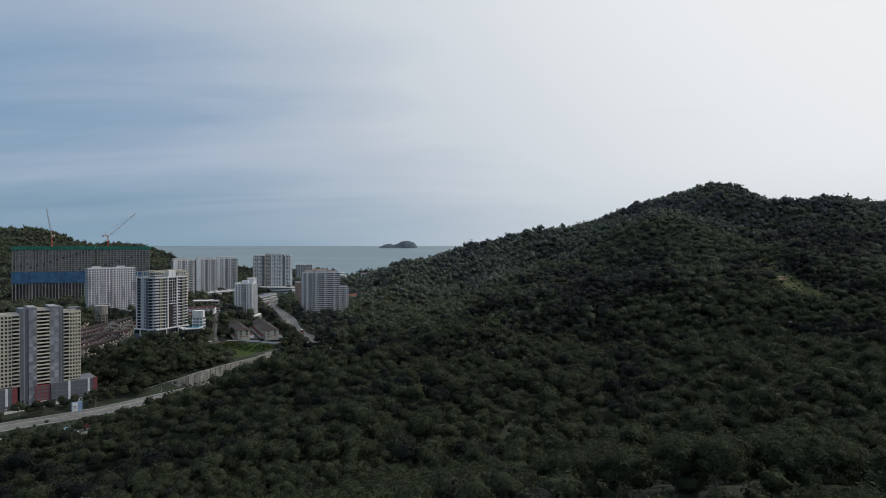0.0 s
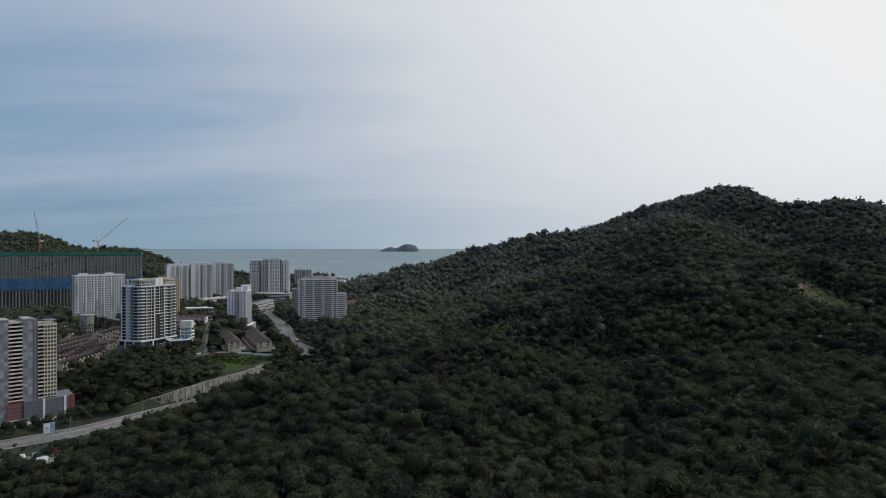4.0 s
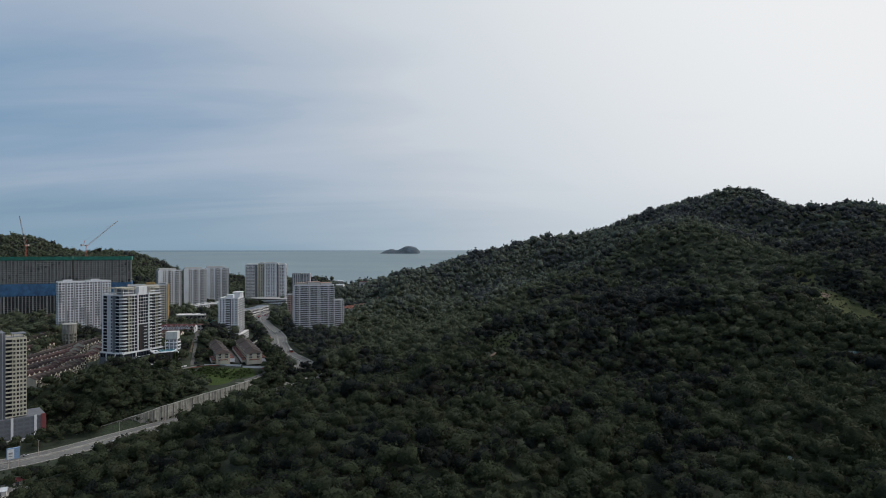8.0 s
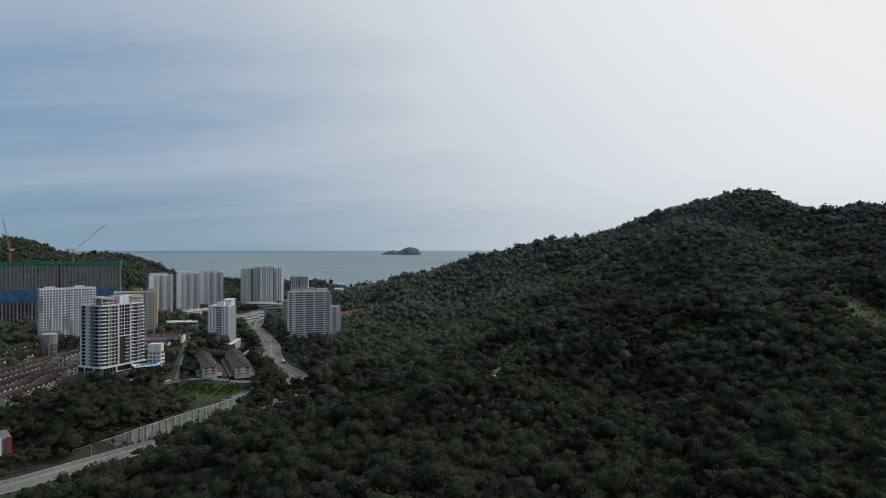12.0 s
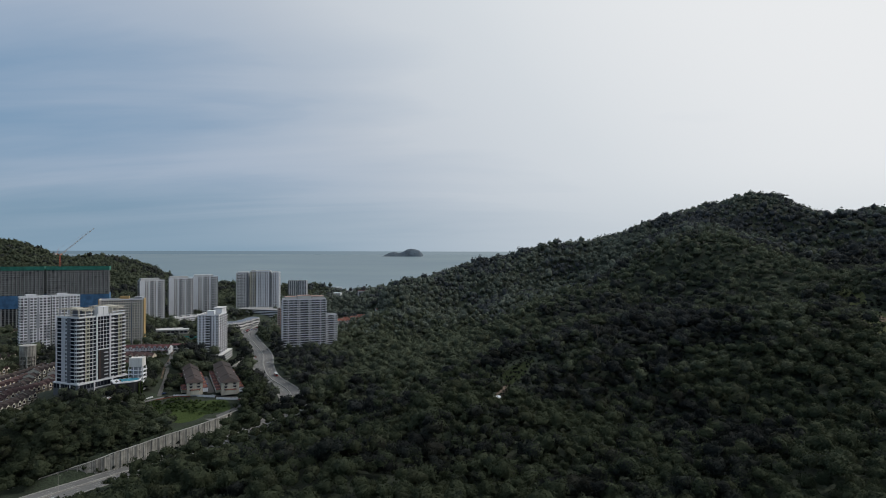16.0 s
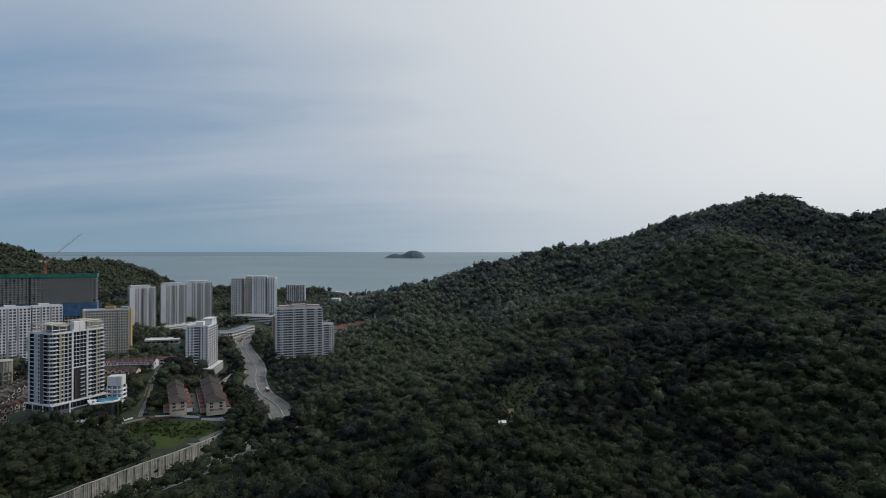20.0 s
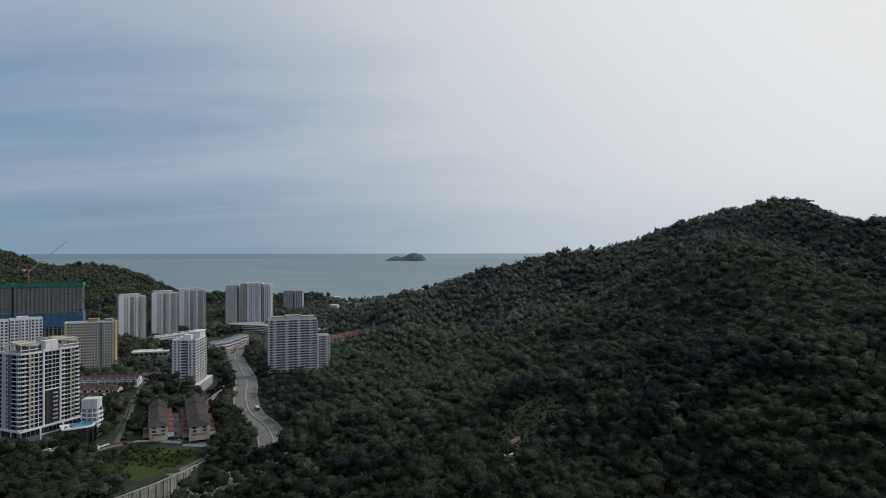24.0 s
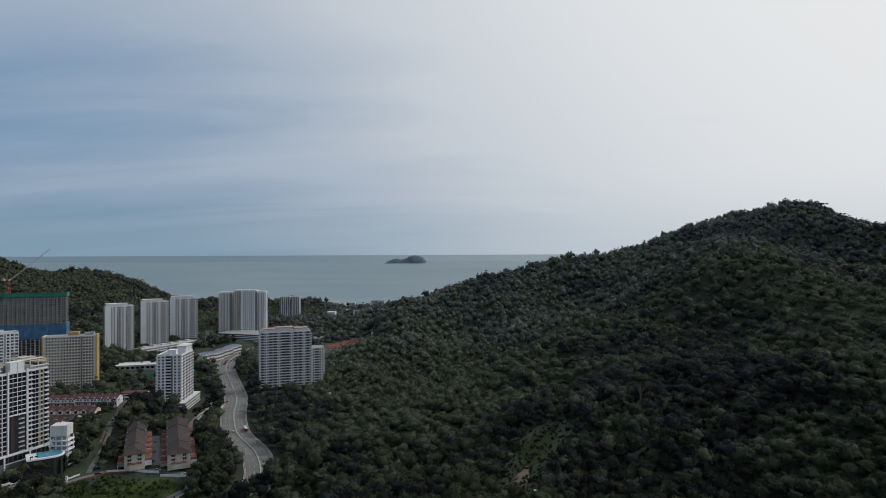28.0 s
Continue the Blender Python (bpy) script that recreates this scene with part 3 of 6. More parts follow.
def ball(level, low=-2.0):
    """Directions over a sphere, split ever finer, without the part below a height."""
    v, f = ico()
    v = [tuple(p) for p in v]
    for _ in range(level):
        mid, out = {}, []

        def half(a, b):
            k = (min(a, b), max(a, b))
            if k not in mid:
                p = np.array(v[a]) + np.array(v[b])
                mid[k] = len(v)
                v.append(tuple(p / np.linalg.norm(p)))
            return mid[k]
        for a, b, c in f:
            d, e, g = half(a, b), half(b, c), half(c, a)
            out += [(a, d, g), (d, b, e), (g, e, c), (d, e, g)]
        f = out
    v, f = np.array(v), np.array(f)
    f = f[v[f][:, :, 2].max(1) > low]
    used = np.unique(f)
    back = np.zeros(len(v), int)
    back[used] = np.arange(len(used))
    return v[used], back[f]


def crown(rng, lobes, leaves, leaf, core, tall=0.85, lump=1.0, shell=1.08):
    """A crown of radius about one: a dome of rounded clumps with clefts between them, under a skin of leaf sprays."""
    cv, cf = core
    C, R = [np.array((0, 0, -0.05))], [0.56]
    for i in range(lobes):
        a = i * 2.4 + rng.uniform(-0.7, 0.7)
        el = rng.uniform(-0.3, 1.3)
        d = rng.uniform(0.42, 0.74)
        C.append(d * np.array((math.cos(a) * math.cos(el), math.sin(a) * math.cos(el), math.sin(el))))
        R.append(rng.uniform(0.18, 0.38) * lump)
    C, R = np.array(C), np.array(R)

    def reach(d):
        cd = d @ C.T
        disc = cd ** 2 - (C ** 2).sum(1) + R ** 2
        r = np.where(disc > 0, cd + np.sqrt(np.maximum(disc, 0)), 0.3)
        k = r.argmax(1)
        return r[np.arange(len(d)), k], k
    r, _ = reach(cv)
    r = r * rng.uniform(0.74, 0.96, len(r))
    V, F = [cv * r[:, None] * (1, 1, tall)], [cf]
    d = rng.normal(size=(leaves, 3))
    d[:, 2] = np.abs(d[:, 2]) * 1.1 - 0.35
    d /= np.linalg.norm(d, axis=1)[:, None]
    r, k = reach(d)
    p = d * (r * rng.uniform(0.88, shell, leaves))[:, None]
    nr = (p - C[k]) / R[k][:, None] + rng.normal(size=(leaves, 3)) * 0.4 + np.array((0, 0, 0.15))
    nr /= np.linalg.norm(nr, axis=1)[:, None]
    a = np.cross(nr, rng.normal(size=(leaves, 3)))
    a /= np.linalg.norm(a, axis=1)[:, None] + 1e-6
    b = np.cross(nr, a)
    s = leaf * rng.uniform(0.5, 1.35, (leaves, 1))
    p = p * (1, 1, tall)
    tri = np.stack([p + a * s, p - a * s * 0.5 + b * s * 0.7, p - a * s * 0.5 - b * s * 0.7], 1)
    V.append(tri.reshape(-1, 3))
    F.append(np.arange(leaves * 3).reshape(-1, 3) + len(cv))
    return np.concatenate(V), np.concatenate(F)


rng = np.random.RandomState(11)
CLOSE = [crown(rng, 24, 1700, 0.06, ball(2, -0.5), 0.85, 0.85) for _ in range(10)]
NEAR = [crown(rng, 16, 290, 0.105, ball(1, -0.3), 0.85) for _ in range(14)]
MID = [crown(rng, 11, 125, 0.14, ball(1, -0.25), 0.85) for _ in range(16)]
FAR = [crown(rng, 7, 22, 0.25, ball(0), 0.9, 1.0, 1.0) for _ in range(16)]
# lighter (above nought) and darker leaf tone: some lighter growth, and the hills' light and shade put into colour: x,
# y, tone, half-width
RELIEF_TONES = [(-110, 1065, 0.10, 80), (-45, 880, 0.16, 60), (10, 530, 0.12, 45), (50, 365, 0.16, 40), (334, 948, 0.24, 40), (366, 895, 0.24, 35), (392, 850, 0.22, 30), (-30, 785, 0.2, 55), (-90, 1020, 0.16, 50), (310, 560, 0.14, 40), (160, 330, 0.12, 40),
          (180, 830, -0.16, 60), (150, 700, -0.18, 45), (110, 610, -0.1, 35), (585, 945, -0.18, 110), (90, 470, -0.12, 30), (240, 640, -0.12, 50), (-60, 620, -0.1, 40), (420, 1200, -0.12, 90)]
LAWNS = [(-232, 632, 30), (-250, 640, 16), (-212, 655, 16)]
OPEN = [(-405, 1272, 42), (-365, 1235, 26), (-370, 1190, 26), (-368, 1150, 28), (-366, 1110, 26), (-360, 1075, 22), (-425, 985, 26), (-400, 990, 22), (-150, 900, 6), (-170, 945, 6), (-192, 1000, 6), (-262, 1020, 14), (-258, 945, 5), (-246, 920, 5), (-420, 1042, 14), (-413, 1062, 15), (-406, 1086, 15), (-398, 1110, 15), (-392, 1132, 13), (-218, 1162, 24), (-188, 1185, 22), (-283, 1035, 12), (-430, 2130, 46), (-350, 2150, 60), (-275, 2180, 40), (-485, 2090, 30)]
CLEARINGS = [(27, 598, 12), (31, 612, 12), (36, 626, 11), (42, 640, 11), (49, 652, 11), (62, 652, 11), (21, 582, 11), (36, 580, 10), (12, 572, 8), (22, 560, 9), (30, 548, 7), (50, 620, 8), (56, 636, 9), (62, 452, 4), (24, 570, 7), (390, 775, 8), (380, 735, 15), (370, 700, 19), (364, 668, 23), (360, 636, 23), (360, 606, 22), (354, 580, 20), (350, 560, 14), (141, 329, 5), (272, 490, 6), (470, 965, 10), (455, 935, 10), (440, 905, 9)]


LANES = [[(-270, 660), (-295, 720), (-312, 770), (-332, 815), (-350, 852)], [(-192, 664), (-230, 672), (-256, 668), (-270, 654), (-292, 612)], [(-231, 680), (-270, 752)], [(-222, 690), (-236, 740), (-262, 800), (-268, 850), (-262, 890)], [(-402, 956), (-372, 960), (-348, 975)]]


def lane_dist(x, y):
    best = np.full(x.shape, 1e9)
    for pts in LANES:
        for (ax, ay), (bx, by) in zip(pts, pts[1:]):
            u = np.clip(((x - ax) * (bx - ax) + (y - ay) * (by - ay)) / ((bx - ax) ** 2 + (by - ay) ** 2), 0, 1)
            best = np.minimum(best, np.hypot(x - ax - u * (bx - ax), y - ay - u * (by - ay)))
    return best


def plot_dist(x, y):
    best = np.full(x.shape, 1e9)
    for px, py, a, b, turn, z in PLOTS:
        c, s = math.cos(radians(turn)), math.sin(radians(turn))
        u, v = (x - px) * c + (y - py) * s, -(x - px) * s + (y - py) * c
        best = np.minimum(best, np.maximum(np.abs(u) - a, np.abs(v) - b))
    return best


def wood(x, y):
    d, zr, side = road_near(x, y)
    ok = (d > 14) & (plot_dist(x, y) > 3) & (lane_dist(x, y) > 7)
    for cx, cy, r in LAWNS + CLEARINGS + OPEN:
        ok &= np.hypot(x - cx, y - cy) > r
    ok &= ~((side > 0) & (y > 505) & (y < 680) & (d < 23))
    return ok & (land_at(x, y) > 1.5) & (x > -0.84 * y - 30) & (x < 0.78 * y + 90)


def scatter(y0, y1, gap):
    xs, ys = np.arange(-1700, 1500, gap), np.arange(y0, y1, gap * 0.87)
    X, Y = np.meshgrid(xs, ys)
    X = X + (np.arange(len(ys)) % 2)[:, None] * gap / 2
    x, y = (X + rng.uniform(-0.36, 0.36, X.shape) * gap).ravel(), (Y + rng.uniform(-0.36, 0.36, X.shape) * gap).ravel()
    k = wood(x, y)
    return x[k], y[k]


def tree_sizes(n, gap):
    """Crown radii and the heights of the crowns' middles: many middling trees, some broad ones, a few giants."""
    r = gap * np.clip(np.exp(rng.normal(-0.52, 0.27, n)), 0.32, 1.05)
    u = rng.uniform(size=n)
    h = 1.0 + r * rng.uniform(0.5, 1.1, n) + rng.uniform(-2.0, 3.2, n)
    h = h + np.where(u < 0.06, 4.0, 0)
    return r, h


def forest(name, x, y, r, h, kinds, label, leaf=None):
    z = land_at(x, y)
    pick, turn, tilt = rng.randint(len(kinds), size=len(x)), rng.uniform(0, math.tau, len(x)), rng.uniform(0.85, 1.25, len(x))
    V, F, T, S, n = [], [], [], [], 0
    relief_tone = 1.35 * sum(c * np.exp(-((x - a) ** 2 + (y - b) ** 2) / (2 * w * w)) for a, b, c, w in RELIEF_TONES)
    for k, (cv, cf) in enumerate(kinds):
        i = np.where(pick == k)[0]
        if not len(i):
            continue
        c, s = np.cos(turn[i])[:, None], np.sin(turn[i])[:, None]
        wide = (r[i] * rng.uniform(0.85, 1.2, len(i)))[:, None]
        vx = (cv[None, :, 0] * c - cv[None, :, 1] * s) * r[i][:, None] + x[i][:, None]
        vy = (cv[None, :, 0] * s + cv[None, :, 1] * c) * wide + y[i][:, None]
        vz = cv[None, :, 2] * (r[i] * tilt[i])[:, None] + (z[i] + h[i])[:, None]
        V.append(np.stack([vx, vy, vz], -1).reshape(-1, 3))
        F.append((cf[None] + (np.arange(len(i)) * len(cv))[:, None, None] + n).reshape(-1, 3))
        n += len(i) * len(cv)
        T.append(np.repeat(rng.uniform(0, 1, len(i)), len(cv)))
        S.append(np.repeat(relief_tone[i], len(cv)))
    ob = raw_mesh(name, np.concatenate(V), np.concatenate(F), leaf or LEAF)
    ob.data.attributes.new("tint", "FLOAT", "POINT").data.foreach_set("value", np.concatenate(T).astype(np.float32))
    ob.data.attributes.new("relief_tone", "FLOAT", "POINT").data.foreach_set("value", np.concatenate(S).astype(np.float32))
    ob.data.polygons.foreach_set("use_smooth", np.ones(len(ob.data.polygons), bool))
    tagged(ob, label, "trees", "", "stuff")


def trunk_mesh():
    b = Build()
    b.tube((0, 0, -1.5), (0.05, 0.03, 3.2), 0.30, 0.2, BARK)
    b.tube((0.05, 0.03, 3.2), (0.1, -0.1, 6.0), 0.2, 0.09, BARK)
    for a in (0.4, 2.5, 4.4):
        b.tube((0.05, 0.03, 3.0), (2.0 * math.cos(a), 2.0 * math.sin(a), 5.4), 0.13, 0.05, BARK, 5)
    return b.mesh("trunk")


TRUNK = trunk_mesh()


def crown_mesh(i, kinds):
    v, f = kinds[i]
    ob = raw_mesh("crown_shape", v, f, LEAF)
    ob.data.polygons.foreach_set("use_smooth", np.ones(len(f), bool))
    me = ob.data
    bpy.data.objects.remove(ob)
    return me


CROWNS = [crown_mesh(i, CLOSE) for i in range(len(CLOSE))]
TREE_LABEL = "broad-leaved rainforest tree with a lumpy dark green crown"


def one_tree(x, y, r, h, label=TREE_LABEL, group="forest trees", tall=1.0):
    e = thing("tree", pose(x, y, land1(x, y), 0, 0, random.uniform(0, 360)), label, "tree", group)
    t = place("trunk", TRUNK, e, Matrix.Diagonal((r / 4.2, r / 4.2, h / 6.0, 1)))
    c = place("crown", random.choice(CROWNS), e, Matrix.Translation((0, 0, h)) @ Matrix.Diagonal((r, r, r * tall * random.uniform(0.8, 1.1), 1)))
    return e


def by_road(x, y):
    """Low growth on the bank along the lower road."""
    d, zr, side = road_near(x, y)
    low = (side < 0) & (y < 640)
    k = np.where(low, np.clip((d - 12) / 40, 0.28, 1.0), 1.0)
    return k + (1 - k) * np.clip((y - 500) / 50, 0, 1)


def plant():
    x, y = scatter(66, 440, 8.0)
    r, h = tree_sizes(len(x), 8.2)
    r, h = r * by_road(x, y), h * by_road(x, y)
    r = np.where(y < 240, np.minimum(r, 3.9), r)
    h = np.where(y < 240, np.minimum(h, 0.8 * r + 1.2), h)
    order = np.argsort(np.hypot((x - 70) * 0.8, y - 105))
    single = np.zeros(len(x), bool)
    single[order[:170]] = True
    for i in np.where(single)[0]:
        one_tree(x[i], y[i], float(r[i]), float(h[i]))
    ux, uy = scatter(60, 300, 5.2)
    forest("low_undergrowth", ux, uy, rng.uniform(1.8, 3.0, len(ux)), rng.uniform(0.4, 1.6, len(ux)), MID, "leafy undergrowth below the nearest trees")
    k = ~single
    forest("near_woods", x[k], y[k], r[k], h[k], NEAR, "dense dark green rainforest canopy on the lower slope")
    x, y = scatter(440, 1010, 8.2)
    k = y < 790 + 220 * rng.uniform(0, 1, len(x))
    x, y = x[k], y[k]
    r, h = tree_sizes(len(x), 8.6)
    r, h = r * by_road(x, y), h * by_road(x, y)
    d, _, side = road_near(x, y)
    tall = (side < 0) & (d < 75)
    h = h + 9 * tall * smooth(510, 535, y) * (1 - smooth(600, 640, y)) * smooth(16, 30, d) * (1 - smooth(50, 75, d))
    h = h + 6 * tall * smooth(610, 650, y) * (1 - smooth(700, 760, y)) * smooth(14, 22, d) * (1 - smooth(40, 60, d))
    h = h + 8 * (side < 0) * smooth(560, 590, y) * (1 - smooth(640, 670, y)) * smooth(13, 18, d) * (1 - smooth(34, 48, d))
    k = y < 560 + 200 * rng.uniform(0, 1, len(x))
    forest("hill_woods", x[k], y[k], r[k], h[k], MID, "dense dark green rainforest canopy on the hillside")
    # farther trees take the paler leaf with haze in its colour
    forest("upper_woods", x[~k], y[~k], r[~k], h[~k], MID, "dense green rainforest canopy on the upper hillside", HAZELEAF)
    x, y = scatter(440, 800, 7.6)
    k = (x > -160) & (x < 420)
    x, y = x[k], y[k]
    r = rng.uniform(2.0, 3.8, len(x))
    forest("undergrowth", x, y, r, r * 0.5, FAR, "low dark green undergrowth between the trees")
    x, y = np.concatenate([rng.uniform(330, 490, 2600), rng.uniform(0, 80, 1500)]), np.concatenate([rng.uniform(560, 990, 2600), rng.uniform(535, 670, 1500)])
    k = np.zeros(len(x), bool)
    for cx, cy, cr in CLEARINGS:
        k |= np.hypot(x - cx, y - cy) < cr + 2
    x, y = x[k], y[k]
    r = rng.uniform(0.5, 1.7, len(x))
    forest("scrub", x, y, r, r * 0.4, FAR, "low scrub and tall grass tufts on the open shoulder")
    x, y = scatter(790, 2300, 9.9)
    k = ~((x > 60) & (y > 1520)) & ~((x < -620) & (y > 2060)) & (np.abs(x) < 1450) & (y > 790 + 220 * rng.uniform(0, 1, len(x)))
    x, y = x[k], y[k]
    r, h = tree_sizes(len(x), 11.3)
    k = (x > -430 + 60 * rng.uniform(-1, 1, len(x))) & (y > 980 + 260 * rng.uniform(0, 1, len(x)))
    # both far woods wear leaf colours that already hold distance haze
    forest("far_woods", x[k], y[k], r[k], h[k] - 2.0, FAR, "far wooded hills with uneven tree crowns along the ridge", FARHAZELEAF)
    forest("middle_woods", x[~k], y[~k], r[~k] * 0.92, h[~k] - 1.5, FAR, "dark woods on the saddle and the headland behind the towers", HAZELEAF)


plant()


def spreading_tree(x, y, r, h, label="tall spreading tree with bare limbs on the ridge"):
    """An open tree: a bare trunk that forks, with thin flat leaf clumps and sky between them."""
    e = thing("tree", pose(x, y, land1(x, y), 0, 0, random.uniform(0, 360)), label, "tree", "ridge trees")
    b = Build().tube((0, 0, -2), (0.2, 0.1, h * 0.55), 0.5, 0.32, BARK)
    tips = []
    for i in range(10):
        a = i * 2.4 + random.uniform(-0.3, 0.3)
        d = r * random.uniform(0.3, 0.9)
        tip = Vector((d * math.cos(a), d * math.sin(a), h * random.uniform(0.62, 1.05)))
        b.tube((0.2, 0.1, h * random.uniform(0.4, 0.55)), tip, 0.24, 0.07, BARK, 5)
        tips.append(tip)
    b.ob("trunk", e)
    for tip in tips + [Vector((0, 0, h * 1.08))]:
        q = r * random.uniform(0.26, 0.40)
        place("leaf_clump", random.choice(CROWNS), e, Matrix.Translation(tip) @ Matrix.Diagonal((q, q, q * 0.8, 1)))


for x, y, r, h in ((612, 1312, 8.0, 19), (640, 1310, 9.0, 15), (520, 1330, 4.0, 13), (588, 1316, 6.0, 14)):
    spreading_tree(x, y, r, h)
for x, y, r, h in ((857, 1488, 5.5, 7.0), (220, 1462, 5.0, 7.0), (320, 1464, 4.0, 8.0), (98, 1464, 5.0, 7.0), (0, 1430, 5.0, 7.0)):
    one_tree(x, y, r, h, "tall spreading tree standing out on the ridge", "ridge trees", 0.8)
for x, y, r, h in ((376, 742, 2.6, 2.6), (384, 722, 2.0, 2.2), (362, 700, 3.0, 3.0), (372, 676, 2.2, 2.0), (352, 660, 3.4, 3.2), (366, 652, 1.8, 1.8), (350, 632, 3.0, 2.8), (368, 622, 2.2, 2.2), (356, 606, 2.6, 2.4), (34, 618, 1.5, 1.8), (41, 630, 1.7, 2.4), (45, 642, 2.0, 2.6), (52, 652, 1.6, 1.8), (26, 592, 1.4, 1.6), (460, 942, 3.0, 3.0)):
    one_tree(x, y, r, h, "low round shrub in a hillside clearing", "clearing shrubs", 0.9)
one_tree(114, 662, 8.5, 24, "tall umbrella-crowned tree rising over the woods", "ridge trees", 0.75)
one_tree(178, 372, 6.5, 10, "olive-brown broad tree above the lower slope", "ridge trees", 0.8)

# ---- towers ----


def element(kind, w, fh, mats):
    """One storey of one bay, built facing -y from its lower left corner."""
    b = Build()
    wall, glass, trim, rail = mats["wall"], GLASS, mats.get("trim", WHITE), mats.get("rail", RAIL)
    if kind == "w":
        a, c = w * 0.20, w * 0.80
        b.box(a - 0.1, -0.07, 0.62, c + 0.1, 0.02, fh - 0.5, trim)
        m = (a + c) / 2
        b.box(a, -0.1, 0.72, m - 0.04, 0.02, fh - 0.58, glass).box(m + 0.04, -0.1, 0.72, c, 0.02, fh - 0.58, glass)
        b.box(a - 0.15, -0.4, fh - 0.5, c + 0.15, 0.0, fh - 0.36, trim)
        return "window", b
    if kind == "v":
        b.box(0.15, -0.12, 0.3, w - 0.15, 0.02, fh - 0.35, glass)
        b.box(0.0, -0.2, fh - 0.35, w, 0.02, fh - 0.02, trim)
        return "window", b
    if kind == "x":
        b.box(0, -0.5, -0.12, w, 0.0, 0.2, trim)
        b.box(w * 0.40, -0.14, 0.2, w - 0.1, 0.02, fh - 0.14, mats["pier"])
        b.box(0.05, -0.06, 0.3, w * 0.37, 0.02, fh - 0.3, glass)
        b.box(w * 0.62, -0.2, 1.0, w * 0.86, 0.0, fh - 0.6, glass)
        return "panel", b
    if kind == "c":
        b.box(0, -0.7, -0.12, w, 0.0, 0.22, trim)
        for i in range(4):
            b.box(w * (i + 0.06) / 4, -0.05, 0.3, w * (i + 0.94) / 4, 0.02, fh - 0.2, glass)
        b.box(w * 0.49, -0.3, 0.22, w * 0.51, 0.0, fh - 0.12, trim)
        return "ledge", b
    if kind == "o":
        # no real depth here: the opening's shade is a near-black panel
        b.box(0.2, -0.05, 0.3, w - 0.2, 0.02, fh - 0.3, SHADEDARK)
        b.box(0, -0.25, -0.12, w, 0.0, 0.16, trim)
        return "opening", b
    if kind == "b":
        # flat near-black panel gives the balcony its shaded back
        b.box(0.12, -0.04, 0.2, w - 0.12, 0.02, fh - 0.28, SHADEDARK)
        b.box(w * 0.3, -0.07, 0.25, w * 0.7, 0.02, fh - 0.7, glass)
        b.box(0, -1.45, -0.1, w, 0.0, 0.16, trim)
        b.box(0, -1.45, 0.16, w, -1.33, 1.1, rail)
        b.box(0, -1.33, 0.16, 0.1, 0.0, 1.1, rail).box(w - 0.1, -1.33, 0.16, w, 0.0, 1.1, rail)
        return "balcony", b
    if kind == "l":
        b.box(0, -0.9, -0.08, w, 0.0, 0.14, trim)
        b.box(0.1, -0.04, 0.3, w - 0.1, 0.02, fh - 0.4, glass)
        return "ledge", b
    return None, None


def join_elements(name, items, parent):
    B = Build()
    for b, m in items:
        n = len(B.v)
        idx = [B.mi(x) for x in b.mats]
        B.v += [tuple(m @ Vector(v)) for v in b.v]
        B.f += [tuple(n + i for i in f) for f in b.f]
        B.m += [idx[i] for i in b.m]
    o = B.ob(name, parent)
    o["kind"] = "stuff"
    return o


def tower(name, corner, turn, W, D, z0, floors, fh, faces, mats, label, skip=None, top=1.2, cap=115, category="apartment tower", base=0.0, roof=True):
    """A block of flats. Its frame: x along the front, y to the back, z up; faces: per side a list of (bay, width)."""
    e = thing(name, pose(corner[0], corner[1], z0, 0, 0, turn), label, category, "towers of the valley")
    H = floors * fh
    b = Build()
    b.box(0, 0, -base, W, D, H, mats["wall"])
    b.ob("wall", e)
    Build().ring(-0.06, -0.06, W + 0.06, D + 0.06, 0.36, H + 0.002, H + top, mats.get("trim", WHITE)).ob("parapet", e)
    if roof:
        r = Build().box(0.31, 0.31, H + 0.004, W - 0.31, D - 0.31, H + 0.35, ROOFGR)
        r.ob("roof", e, "grey flat roof slab")
    meshes, counts, rest = {}, {}, {}
    for side, bays in faces.items():
        L = W if side in "fk" else D
        tot = sum(w for _, w in bays)
        x = 0.0
        for kind, w in bays:
            w = w * L / tot
            if kind in "pPdg":
                fin = Build()
                dp = 0.9 if kind in "pP" else 0.12
                fin.box(x, -dp, -base, x + w, 0.0, H + (top + 1.0 if kind == "P" else 0.0), mats.get("fin", mats["pier"]) if kind in "pP" else (DGREY if kind == "d" else mats["pier"]))
                o = fin.ob("pier" if kind in "pP" else "strip", e)
                o.matrix_basis = side_pose(side, W, D, 0, 0)
            elif kind != "s":
                key = (kind, round(w, 3))
                if key not in meshes:
                    nm, bb = element(kind, w, fh, mats)
                    meshes[key] = (nm, bb, bb.mesh(nm))
                nm, bb, me = meshes[key]
                for fl in range(floors):
                    if skip and skip(side, x, fl):
                        continue
                    m = side_pose(side, W, D, x, fl * fh)
                    if counts.get(nm, 0) < cap:
                        counts[nm] = counts.get(nm, 0) + 1
                        place(nm, me, e, m)
                    else:
                        rest.setdefault(nm, []).append((bb, m))
            x += w
    for nm, items in rest.items():
        join_elements(nm + "_grid", items, e)
    return e


def side_pose(side, W, D, x, z):
    if side == "f":
        return pose(x, 0, z)
    if side == "r":
        return pose(W, x, z, 0, 0, 90)
    if side == "l":
        return pose(0, D - x, z, 0, 0, -90)
    return pose(W - x, D, z, 0, 0, 180)


def heading(a, b):
    return math.degrees(math.atan2(b[1] - a[1], b[0] - a[0]))


